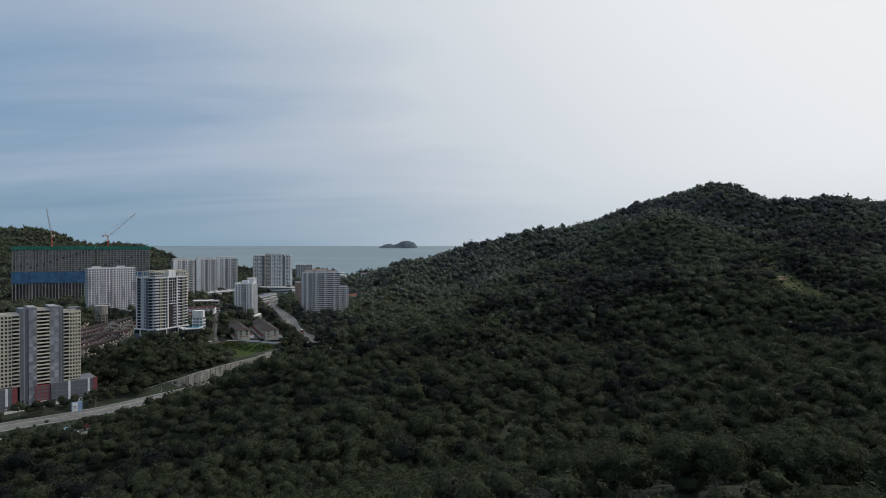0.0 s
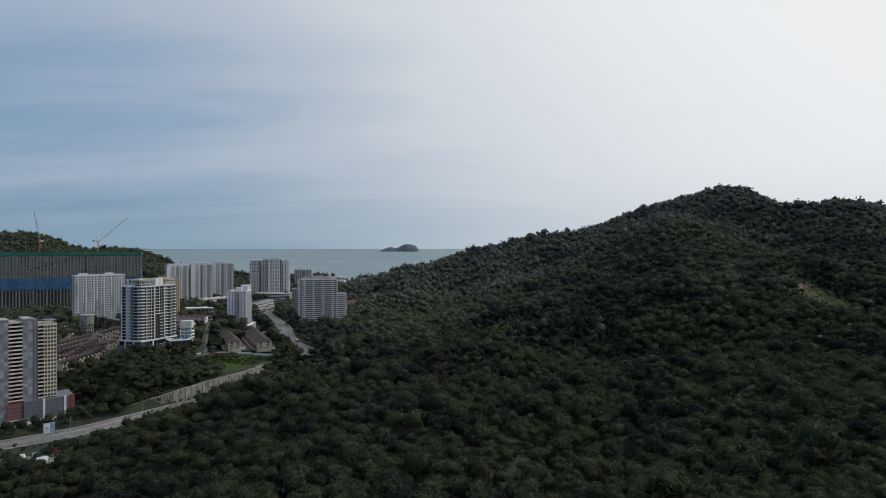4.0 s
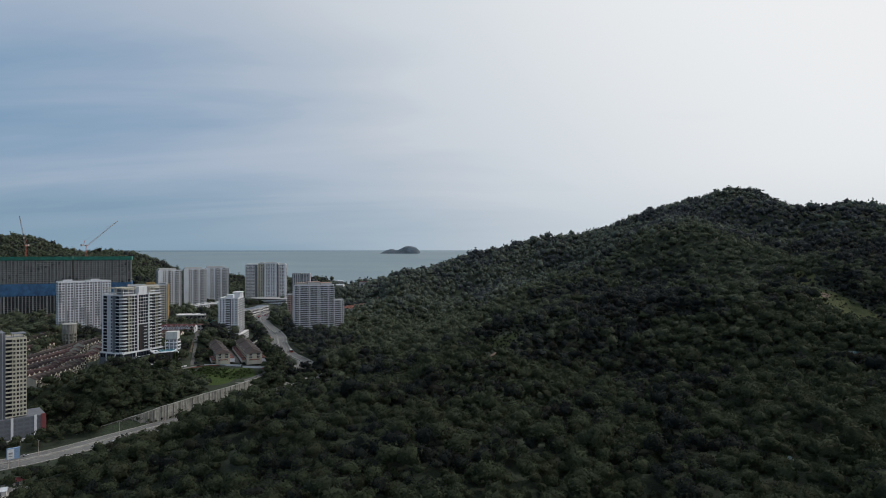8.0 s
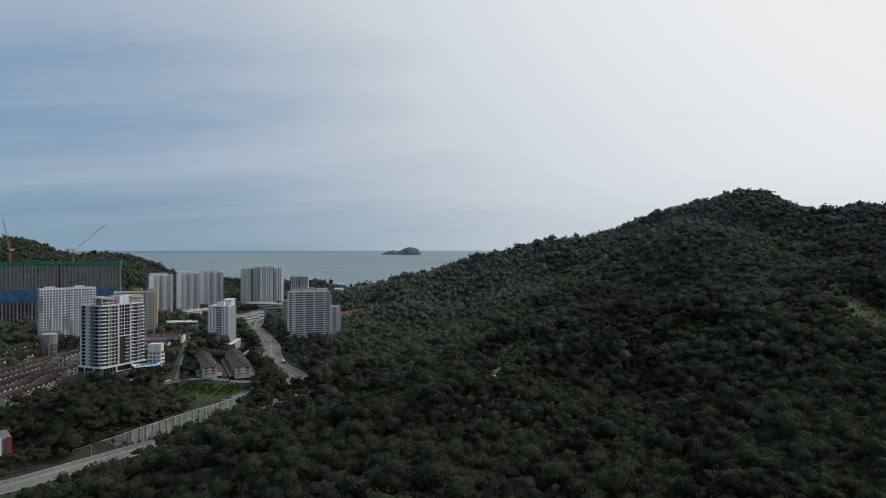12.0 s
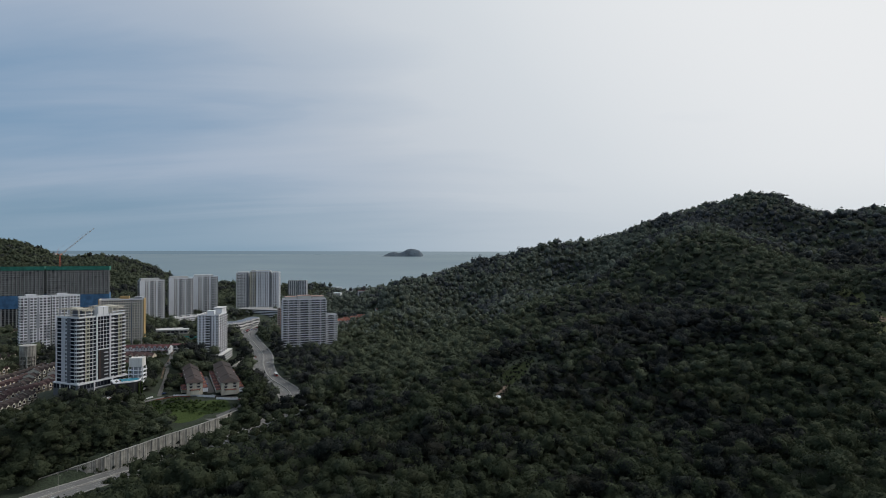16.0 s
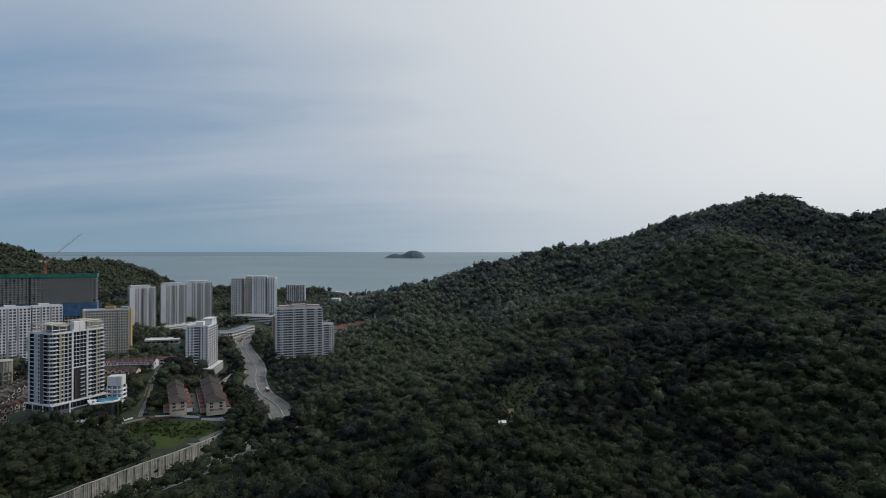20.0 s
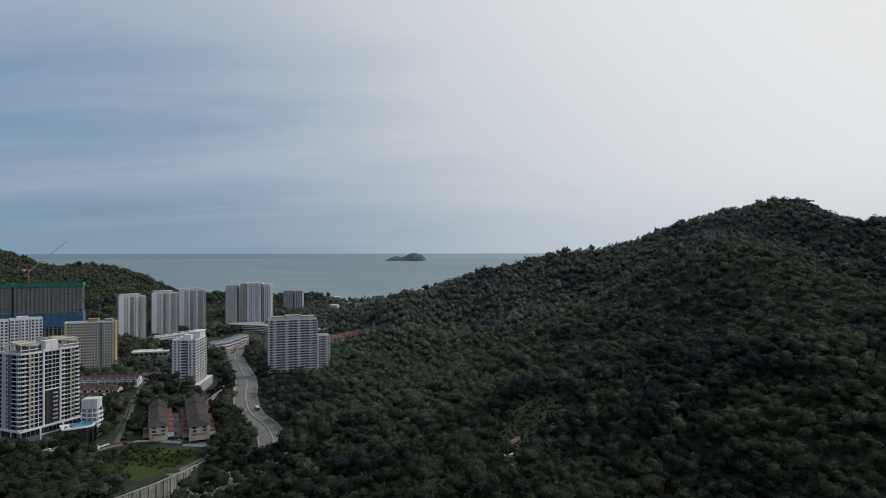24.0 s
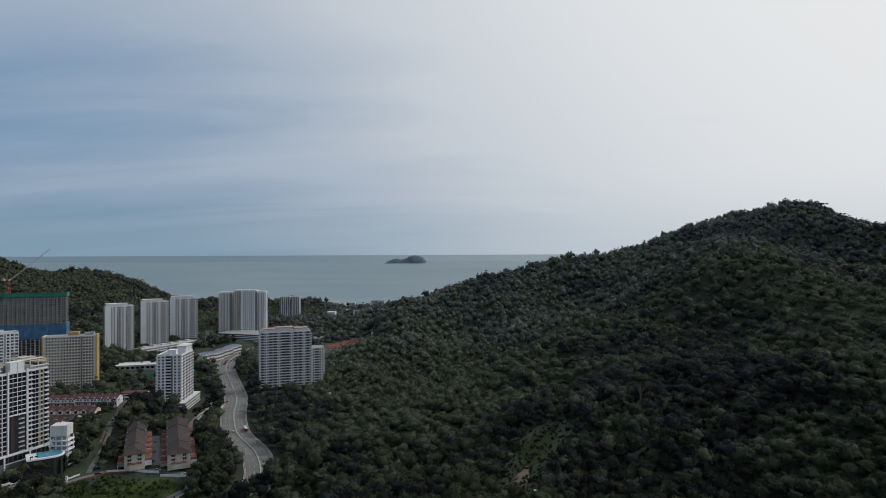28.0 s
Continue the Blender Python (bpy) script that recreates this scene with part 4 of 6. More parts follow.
def roof_block(e, x0, y0, x1, y1, z0, z1, material, name="roof_block"):
    b = Build().box(x0, y0, z0, x1, y1, z1, material).box(x0 - 0.2, y0 - 0.2, z1, x1 + 0.2, y1 + 0.2, z1 + 0.3, material)
    return b.ob(name, e)


def rep(seq, n):
    return list(seq) * n


# white tower with a roof crown, nearest in the middle of the town
def tower_a():
    m = {"wall": PALEGREY, "trim": WHITE, "rail": WHITE, "pier": OLIVE, "fin": WHITE}
    W, D = 44, 27
    front = [("b", 3.2), ("x", 6.4), ("v", 2.6), ("s", 0.5), ("v", 2.6), ("P", 1.0), ("c", 11.5), ("P", 1.0), ("b", 2.6), ("v", 2.6), ("x", 5.6), ("b", 3.0)]
    left = [("P", 0.8), ("l", 5.0), ("s", 4.6), ("w", 2.6), ("d", 4.4), ("l", 4.6), ("w", 2.6), ("b", 2.4)]
    e = tower("apartment_tower", (-322, 631), 70, W, D, 51, 17, 3.2, {"f": front, "l": left}, m, "white apartment tower with olive bands, dark glass and a rooftop frame", lambda side, x, fl: side == "f" and 15 < x < 28 and fl < 8, base=1.0)
    H = 17 * 3.2
    # recess low in the front: its shade as a flat dark panel, its balconies and its brown column
    Build().box(17.0, -0.06, 0.2, 28.6, 0.0, 25.5, SHADEDARK).ob("void", e, "dark panel holding the shade of the recess in the front")
    Build().box(18.4, -0.4, 0.2, 20.4, -0.06, 25.5, ROOFBR).ob("void_column", e, "brown column in the recess")
    for k in range(8):
        Build().box(23.4, -1.0, k * 3.2 - 0.1, 27.0, -0.06, k * 3.2 + 0.25, WHITE).box(23.4, -1.0, k * 3.2 + 0.25, 27.0, -0.9, k * 3.2 + 1.0, GREYP).ob("void_balcony", e, "small white balcony in the recess")
    Build().box(15.6, -1.1, 25.5, 29.6, 0.0, 26.3, WHITE).ob("lintel", e, "white lintel over the recess")
    # open top storey: posts, beams and pergola slabs with rounded ends
    b = Build()
    for x in (0.4, 6, 11.5, 31.5, 37, 43.1):
        for y in (0.4, 9, 18, 26.1):
            b.box(x, y, H + 0.36, x + 0.5, y + 0.5, H + 7.0, BEIGE)
    for y in (0.2, 6.5, 13, 19.5, 26):
        b.box(-0.8, y, H + 6.7, 15, y + 0.4, H + 7.3, BEIGE).box(29, y, H + 6.7, 44.8, y + 0.4, H + 7.3, BEIGE)
    for x in (0.3, 7.5, 14.5, 29.5, 36.5, 43.2):
        b.box(x, -0.8, H + 6.8, x + 0.4, 27.8, H + 7.4, BEIGE)
    b.ob("roof_frame", e, "open beige pergola frame over the roof")
    for x, q in ((0.0, 1), (29.5, -1)):
        slab = Build()
        slab.box(x, 2.5, H + 7.41, x + 14.5, 7.5, H + 7.8, BEIGE).box(x + 4, 14, H + 7.41, x + 14.5, 19, H + 7.8, BEIGE)
        slab.prism([(x + 10 + 4.6 * math.cos(a) * q, 3 + 3.4 * math.sin(a)) for a in np.linspace(0, math.tau, 15)[:-1]][::q], H + 5.4, H + 6.2, BEIGE)
        slab.ob("roof_slab", e, "pale slab of the pergola with a rounded end")
    for k in range(2):
        Build().box(-0.5 + 32 * k, -0.5, H + 2.9, 12.5 + 32 * k, -0.1, H + 3.5, WHITE).box(-0.5, -0.1, H + 2.9, -0.1, 27, H + 3.5, WHITE).ob("roof_beam", e)
    for x in (17.6, 22.6):
        roof_block(e, x, -0.4, x + 4.6, 4.5, H + 0.4, H + 7.8, WHITE, "lift_room")
    roof_block(e, 9, 8, 33, 20, H + 0.4, H + 5.0, SLATE)
    # podium
    p = Build().box(-1.2, -1.2, -13, 46, 29, -1.2, DGREY).box(-1.6, -1.6, -1.2, 46.4, 29.4, -0.2, WHITE).box(14, -1.5, -6.4, 46.2, 29.2, -5.6, WHITE)
    p.box(13, -1.7, -13, 14, -1.2, -1.2, WHITE).box(30, -1.7, -13, 31, -1.2, -1.2, WHITE).box(-1.7, 8, -8, -1.2, 9, -1.2, WHITE).box(-1.7, 20, -8, -1.2, 21, -1.2, WHITE).box(-1.7, 8, -8, -1.2, 21, -7.2, WHITE)
    p.ob("podium", e, "dark glass podium with white ledges")
    pane = Build().box(0, -0.07, 0, 2.6, 0.02, 3.6, GLASS).mesh("pane")
    for i in range(14):
        place("pane", pane, e, pose(0.3 + i * 3.2, -1.2, -5.2))
    for i in range(8):
        place("pane", pane, e, pose(-1.2, 28 - i * 3.3, -5.2, 0, 0, -90))
    return e


tower_a()


def tower_f():
    m = {"wall": WHITE, "trim": WHITE, "rail": OFFWHITE, "pier": GREYP}
    a, bb = (-496, 793), (-474, 813)
    t = heading((-494, 795), (-452, 834))
    bays = [("w", 3), ("w", 3), ("g", 1.6), ("w", 3), ("w", 3), ("g", 1.6), ("w", 3), ("w", 3), ("w", 3)]
    e1 = tower("apartment_block", a, t, 29, 18, 46, 20, 3.15, {"f": bays, "r": bays[:5], "l": bays[:5]}, m, "white apartment block with grey vertical strips and small windows")
    for x0, x1, f0, f1 in ((0.2, 7.2, 0, 5), (7.4, 11.2, 3, 9), (11.4, 18.6, 0, 3), (15.0, 18.6, 9, 14), (22.4, 28.8, 5, 10), (0.2, 3.6, 12, 17)):
        Build().box(x0, -0.05, f0 * 3.15, x1, 0.0, f1 * 3.15, GREYP).ob("grey_field", e1, "pale grey painted field")
    roof_block(e1, 6, 6, 16, 12, 63.3, 66, WHITE)
    e2 = tower("apartment_block", (a[0] + 31 * math.cos(radians(t)) - 4 * math.sin(radians(t)), a[1] + 31 * math.sin(radians(t)) + 4 * math.cos(radians(t))), t, 28, 18, 46, 20, 3.15, {"f": bays, "r": bays[:5], "l": bays[:5]}, m, "white apartment block with grey vertical strips and small windows")
    for x0, x1, f0, f1 in ((0.2, 3.6, 2, 8), (3.8, 11.0, 0, 2), (11.2, 14.6, 6, 12), (18.4, 21.8, 1, 7), (22.0, 27.8, 10, 14)):
        Build().box(x0, -0.05, f0 * 3.15, x1, 0.0, f1 * 3.15, GREYP).ob("grey_field", e2, "pale grey painted field")
    roof_block(e2, 6, 6, 16, 12, 63.3, 66, WHITE)


tower_f()


def tower_ochre():
    m = {"wall": BISQUE, "trim": WHITE, "rail": CREAM, "pier": GREYP}
    a, b = (-443, 853), (-398, 871)
    e = tower("apartment_block", a, heading(a, b), 48.5, 13, 46, 18, 3.1, {"f": [("s", 2)] + rep([("w", 2.5)], 12) + [("d", 1.6)] + rep([("w", 2.5)], 4) + [("s", 1.5)]}, m, "beige slab of flats with ochre end walls")
    H = 18 * 3.1
    Build().box(48.504, -0.6, 0, 49.4, 13.4, H + 1.4, OCHRE).ob("end_wall", e, "ochre end wall")
    Build().box(-0.9, -0.6, 0, -0.004, 13.4, H + 1.4, OCHRE).ob("end_wall", e, "ochre end wall")
    roof_block(e, 22, 3, 32, 10, H + 0.36, H + 4, OCHRE)
    roof_block(e, 38, 3, 46, 10, H + 0.36, H + 3, GREYP)


tower_ochre()


def tower_b():
    m = {"wall": WHITE, "trim": WHITE, "rail": WHITE, "pier": OFFWHITE}
    turn = 8.4
    front = [("s", 0.8), ("w", 2.2), ("s", 1.0), ("w", 2.2), ("s", 0.8), ("b", 4.4), ("d", 1.2), ("s", 0.8), ("w", 2.2), ("s", 1.0), ("w", 2.2), ("g", 0.8)]
    sidef = rep([("w", 2.4), ("s", 0.8), ("w", 2.4), ("b", 3.2), ("g", 0.8)], 4)
    e = tower("apartment_tower", (-314.5, 838), turn, 24, 36, 40, 15, 3.05, {"f": front, "r": sidef, "l": sidef}, m, "slim white apartment tower beside the road", base=0.5)
    H = 15 * 3.05
    roof_block(e, 9, 5, 17, 13, H + 0.36, H + 5, WHITE)
    roof_block(e, 15, 14, 23.5, 34, H + 0.36, H + 6.6, WHITE)
    Build().box(13.5, 13, H + 7.4, 25, 35.4, H + 7.8, OFFWHITE).ob("roof_slab", e, "pale overhanging roof slab")
    for y in (14, 24, 33):
        Build().box(23.7, y, H + 0.36, 24.2, y + 0.5, H + 7.4, WHITE).ob("roof_post", e)
    p = Build()
    for i in range(4):
        z = -0.6 - i * 2.9
        p.box(-3, -5, z - 1.0, 28.5, 48, z, OFFWHITE).box(-2.6, -4.6, z - 2.9, 28.1, 47.6, z - 1.0, DGREY)
    p.ob("parking_podium", e, "stacked parking levels with pale parapets")


tower_b()


def tower_e():
    m = {"wall": WHITE, "trim": WHITE, "rail": WHITE, "pier": WHITE}
    a, b = (-239, 924), (-191, 943)
    unit = [("b", 4.2), ("w", 1.7), ("p", 0.8), ("w", 1.7), ("b", 4.2), ("o", 1.0)]
    e = tower("apartment_tower", a, heading(a, b), 56, 19, 35.5, 20, 3.1, {"f": rep(unit, 4), "r": rep(unit[:4], 2), "l": rep(unit[:4], 2)}, m, "pale apartment block with rows of balconies")
    H = 62
    for x0, x1, z in ((3, 17, 3.4), (18.5, 36, 4.6), (38, 53, 3.4)):
        roof_block(e, x0, 2, x1, 15, H + 0.36, H + z, OFFWHITE)
        Build().box(x0 - 0.6, 1.4, H + z + 0.3, x1 + 0.6, 15.6, H + z + 0.9, PINK).ob("roof_edge", e, "faded pink parapet")
    # lower wing behind
    f = tower("apartment_block", (-199, 966), heading(a, b), 22, 16, 33, 13, 3.1, {"f": rep(unit[:4], 2), "r": rep(unit[:4], 2)}, m, "lower pale wing of flats behind the main block")
    g = tower("apartment_block", (-281, 1035), heading(a, b), 14, 14, 33, 14, 3.1, {"f": rep([("w", 2.6)], 4), "l": rep([("w", 2.6)], 4)}, {"wall": PINK, "trim": OFFWHITE, "rail": PINK, "pier": PINK}, "faded pink block of flats")


tower_e()


def towers_c():
    m = {"wall": OFFWHITE, "trim": WHITE, "rail": WHITE, "pier": WHITE}
    front = [("g", 7), ("w", 2.3), ("s", 0.8), ("w", 2.3), ("g", 2), ("w", 2.3), ("d", 0.8), ("b", 2.6), ("s", 0.8), ("w", 2.3), ("g", 2), ("w", 2.3), ("b", 2.6), ("d", 0.8), ("w", 2.3), ("s", 0.8), ("w", 2.3)]
    left = [("w", 3), ("v", 3), ("w", 3), ("w", 3)]
    for a, b in (((-519, 1082), (-483, 1112)), ((-512, 1163), (-471, 1190)), ((-503, 1236), (-455, 1260))):
        L = 0.8 * math.hypot(b[0] - a[0], b[1] - a[1])
        e = tower("apartment_tower", a, heading(a, b), L, 18, 44, 22, 3.15, {"f": front, "l": left, "r": left}, m, "tall pale beige apartment tower with a plain white flank", cap=110)
        roof_block(e, 2, 2, L - 8, 15, 69.7, 73.5, OFFWHITE)
    p = thing("parking_block", pose(-468, 1086, 37, 0, 0, 66.5), "long white stepped parking block with rows of openings", "car park", "towers of the valley")
    Build().box(0, 0, -2, 98, 16, 16.5, WHITE).box(0.3, 0.3, 16.5, 97.7, 15.7, 16.8, ROOFGR).box(-0.2, -0.2, 16.5, 98.2, 0.2, 17.5, WHITE).ob("wall", p)
    # car park openings are flat panels coloured as their own shade
    gap = Build().box(0, -0.07, 0, 3.9, 0.05, 1.7, SHADEDARK).mesh("opening")
    end = Build().box(0, -0.07, 0, 4.2, 0.05, 1.7, SHADEDARK).mesh("opening")
    for k in range(5):
        for i in range(19):
            place("opening", gap, p, pose(1.0 + i * 5.1, 0, 1.2 + k * 3.1) @ pose(0, 0, 0))
            if i < 3:
                place("opening", end, p, pose(0, 15 - i * 5, 1.2 + k * 3.1, 0, 0, -90))
    for i in range(6):
        Build().box(8 + i * 15, 4, 16.8, 14 + i * 15, 10, 18.6, OFFWHITE).ob("roof_plant", p)


towers_c()


def tower_d():
    m = {"wall": WHITE, "trim": WHITE, "rail": WHITE, "pier": DGREY}
    a, b = (-451, 1310), (-370, 1326)
    t = heading(a, b)
    u = Vector((math.cos(radians(t)), math.sin(radians(t))))
    n = Vector((-u.y, u.x))
    unit = [("s", 1.2), ("w", 2.2), ("s", 0.8), ("b", 2.4), ("s", 0.8), ("w", 2.2), ("g", 0.9)]
    short = unit[:6]
    for off, back, L, wl, fl, bays in ((0, 0, 24, OFFWHITE, 23, rep(unit, 2) + [("d", 3.4)]), (25, 7, 13, CREAM, 24, unit), (38.5, 0, 28, WHITE, 24, [("P", 1.6)] + rep(short, 2) + [("P", 2.2), ("d", 3.0)]), (67, 5, 15, WHITE, 23, [("d", 1.5)] + short + [("s", 3.0)])):
        c = Vector(a) + u * off + n * back
        e = tower("apartment_tower", (c.x, c.y), t, L, 22, 48, fl, 3.05, {"f": bays, "r": unit, "l": unit}, dict(m, wall=wl, fin=WHITE), "tall pale apartment tower with dark vertical strips", cap=60)
        roof_block(e, 2, 4, L - 2, 16, fl * 3.05 + 0.36, fl * 3.05 + 2.8, OFFWHITE)
    p = thing("parking_block", pose(-440, 1278, 39, 0, 0, -17), "white parking podium in open layers under the towers", "car park", "towers of the valley")
    for i in range(4):
        z = i * 2.95
        # near-black block between decks, coloured as the shade of the open layer
        Build().box(0, 0, z, 96, 50, z + 1.3, WHITE).box(0.9, 0.9, z + 1.3, 95.1, 49.1, z + 2.95, SHADEDARK).ob("deck", p)
    Build().box(-0.3, -0.3, 11.804, 96.3, 50.3, 12.6, ROOFGR).ob("roof", p, "grey top deck of the car park")


tower_d()


def tower_far():
    m = {"wall": GREYP, "trim": OFFWHITE, "rail": GREYP, "pier": OFFWHITE}
    for x, L in ((-450, 24), (-423, 20)):
        tower("apartment_tower", (x, 1655), 4, L, 16, 24, 20, 3.15, {"f": rep([("w", 2.4), ("g", 1)], 5)}, m, "distant grey apartment tower near the shore", cap=60)


tower_far()


def tower_near():
    u = Vector((0.71, 0.704))
    end = Vector((-319, 508))
    t = math.degrees(math.atan2(u.y, u.x))
    m = {"wall": CREAM, "trim": CREAM, "rail": BEIGE, "pier": GREYP}
    dep = 20
    n = Vector((-u.y, u.x))

    def at(o, back=0.0):
        p = end - u * o + n * back
        return (p.x, p.y)
    e = tower("apartment_block", at(17.6), t, 12.8, dep, 27, 19, 3.0, {"f": [("b", 4.3), ("w", 2.1), ("w", 2.1), ("w", 2.1), ("w", 2.1)], "r": rep([("w", 2.6)], 6)}, m, "cream apartment block with rows of small windows", base=0)
    r = Build()
    for x, y in ((4.6, 0.4), (12.0, 0.4), (4.6, 10), (12.0, 10)):
        r.box(x, y, 57.4, x + 0.4, y + 0.4, 60.4, SLATE)
    r.box(4.2, 0, 60.4, 12.8, 12, 60.8, SLATE)
    r.ob("roof_shelter", e, "open dark shelter on the roof")
    c = tower("apartment_block", at(36.5), t, 9.1, dep - 3, 27, 20, 3.0, {"f": [("b", 9.1)]}, dict(m, wall=BEIGE, rail=BISQUE), "middle part of flats with deep pale balconies")
    l = tower("apartment_block", at(86), t, 38, dep, 27, 19, 3.0, {"f": rep([("w", 2.4), ("w", 2.4), ("w", 2.4), ("b", 5.2)], 3)}, m, "cream apartment block with rows of small windows")
    for o, light, dark in ((27.4, (0, 6.2), (6.204, 9.8)), (48, (5.9, 11.5), (0, 5.896))):
        p = at(o, -1.2)
        s = thing("stair_tower", pose(p[0], p[1], 9, 0, 0, t), "grey two-tone stair tower between blocks of flats", "stair tower")
        Build().box(light[0], 0, 0, light[1], dep, 80.5, TILEGREY).ob("shaft", s, "pale grey tiled shaft")
        Build().box(dark[0], 0.8, 0, dark[1], dep, 80.0, SLATE).box((dark[0] + dark[1]) / 2 - 0.3, 0.6, 0, (dark[0] + dark[1]) / 2 + 0.3, 0.8, 80.0, GREYP).ob("shaft", s, "darker grey shaft")
        Build().box(light[0] - 0.2, -0.2, 80.504, light[1] + 0.2, dep, 81.2, ROOFGR).ob("roof", s)
        # large facing tiles in two greys, a few of them missing the darker tone
        big = Build().box(0, -0.05, 0, (light[1] - light[0]) / 2 - 0.12, 0.0, 2.9, TILEPALE).mesh("facing_tile")
        for k in range(26):
            for q in range(2):
                if (k * 5 + q * 3 + int(o)) % 7 < 4:
                    place("facing_tile", big, s, pose(light[0] + 0.06 + q * (light[1] - light[0]) / 2, 0, 1.0 + k * 3.0))
    for o, L, back in ((86, 36, -3), (27, 34, -3)):
        p = at(o, back)
        s = thing("podium", pose(p[0], p[1], 9, 0, 0, t), "grey and maroon parking podium under the flats", "podium")
        Build().box(0, 0, 0, L, 26, 17.2, SLATE).ob("wall", s)
        for i in range(int(L / 4)):
            for k in range(5):
                Build().box(0.6 + i * 4, -0.06, 2.0 + k * 3.1, 3.6 + i * 4, 0.02, 3.7 + k * 3.1, DGREY).ob("opening", s)
        for x in (L * 0.36, L * 0.78):
            Build().box(x, -0.3, 1, x + 1.6, 0.0, 17.8, WHITE).ob("pier", s, "white pier")
        Build().box(L - 3.4, -0.34, 2, L, 0.0, 18.0, MAROON).ob("panel", s, "maroon panel")
    p = at(38, -2.2)
    s = thing("podium", pose(p[0], p[1], 9, 0, 0, t), "maroon parking podium under the middle flats", "podium")
    Build().box(0, 0, 4, 10.8, 20, 16.8, MAROON).box(-0.2, -0.3, 3.2, 11.0, 20, 4.0, OFFWHITE).ob("wall", s)
    for k in range(4):
        for i in range(3):
            Build().box(0.4 + i * 3.5, -0.06, 5.0 + k * 2.9, 3.4 + i * 3.5, 0.02, 6.5 + k * 2.9, DGREY).ob("opening", s)
    Build().box(0, 1.5, 0, 10.8, 20, 3.2, DGREY).ob("entrance", s)


tower_near()


def construction():
    a, b = (-684, 938), (-525, 1008)
    t = heading(a, b)
    L = math.hypot(b[0] - a[0], b[1] - a[1])
    u = Vector((math.cos(radians(t)), math.sin(radians(t))))
    for off, W in ((-22, 24), (0, L * 0.53), (L * 0.55, L * 0.45)):
        e = thing("unfinished_tower", pose(a[0] + u.x * off, a[1] + u.y * off, 50, 0, 0, t), "unfinished concrete tower wrapped in green and blue netting", "construction site", "towers of the valley")
        D, fl, fh = 18, 28, 3.15
        # solid near-black block in place of the floors' inner shade
        Build().box(1, 1.4, 0, W - 1, D, fl * fh, SHADEDARK).ob("core", e, "dark block holding the shade of the unfinished interior")
        for k in range(fl + 1):
            Build().box(0, 0, k * fh - 0.22, W, D, k * fh + 0.12, RAWCON).ob("floor_slab", e)
        n = max(3, int(W / 4.6))
        for i in range(n + 1):
            x = i * (W - 1.2) / n
            Build().box(x, 0.1, 0.12, x + 1.15, 1.5, fl * fh, RAWCON).ob("column", e)
        bw = (W - 1.2) / n - 1.15
        # the panel's two window holes are shade painted as near-black boxes
        pan = Build().box(0, 0, 0.12, bw, 0.2, fh - 0.22, INFILL).box(bw * 0.10, -0.03, 0.9, bw * 0.40, 0.02, fh - 0.7, SHADEDARK).box(bw * 0.58, -0.03, 0.5, bw * 0.92, 0.02, fh - 0.6, SHADEDARK).mesh("infill_panel")
        for k in range(10, fl - 1):
            for i in range(n):
                if (i * 7 + k * 3) % 17 > 0:
                    place("infill_panel", pan, e, pose(i * (W - 1.2) / n + 1.15, 0.35, k * fh))
        for i in range(1, n, 4):
            Build().box(i * (W - 1.2) / n - 0.2, -0.1, 0.12, i * (W - 1.2) / n + 1.5, 0.096, 10 * fh, CONCRETE).ob("pier", e, "pale concrete pier")
        g = Build().box(-0.7, -0.9, fl * fh - 4.2, W + 0.7, -0.75, fl * fh + 1.4, NETGREEN)
        g.box(W + 0.55, -0.74, fl * fh - 4.2, W + 0.7, D, fl * fh + 1.4, NETGREEN)
        g.ob("safety_net", e, "green safety net round the top")
        bl = Build().box(-0.5, -0.8, 9.6 * fh, W + 0.5, -0.65, 15.4 * fh, NETBLUE).box(W + 0.4, -0.64, 7 * fh, W + 0.5, D, 16 * fh, NETBLUE)
        bl.ob("safety_net", e, "blue safety net round the middle floors")
    for x, y, base, tip in ((-657, 955, 138, (-652, 935, 200)), (-583, 985, 138, (-551, 1014, 196))):
        tower_crane(x, y, base, tip)


def lattice(b, p, q, w, n, material):
    """A square lattice boom between two points."""
    p, q = Vector(p), Vector(q)
    d = (q - p).normalized()
    s = d.orthogonal().normalized() * w / 2
    k = d.cross(s)
    cs = [s + k, s - k, -s - k, -s + k]
    for c in cs:
        b.tube(p + c, q + c * 0.5, 0.16, 0.12, material, 4)
    for i in range(n):
        u0, u1 = i / n, (i + 1) / n
        for j in range(4):
            b.tube(p.lerp(q, u0) + cs[j] * (1 - u0 / 2), p.lerp(q, u1) + cs[(j + 1) % 4] * (1 - u1 / 2), 0.07, 0.07, material, 3)


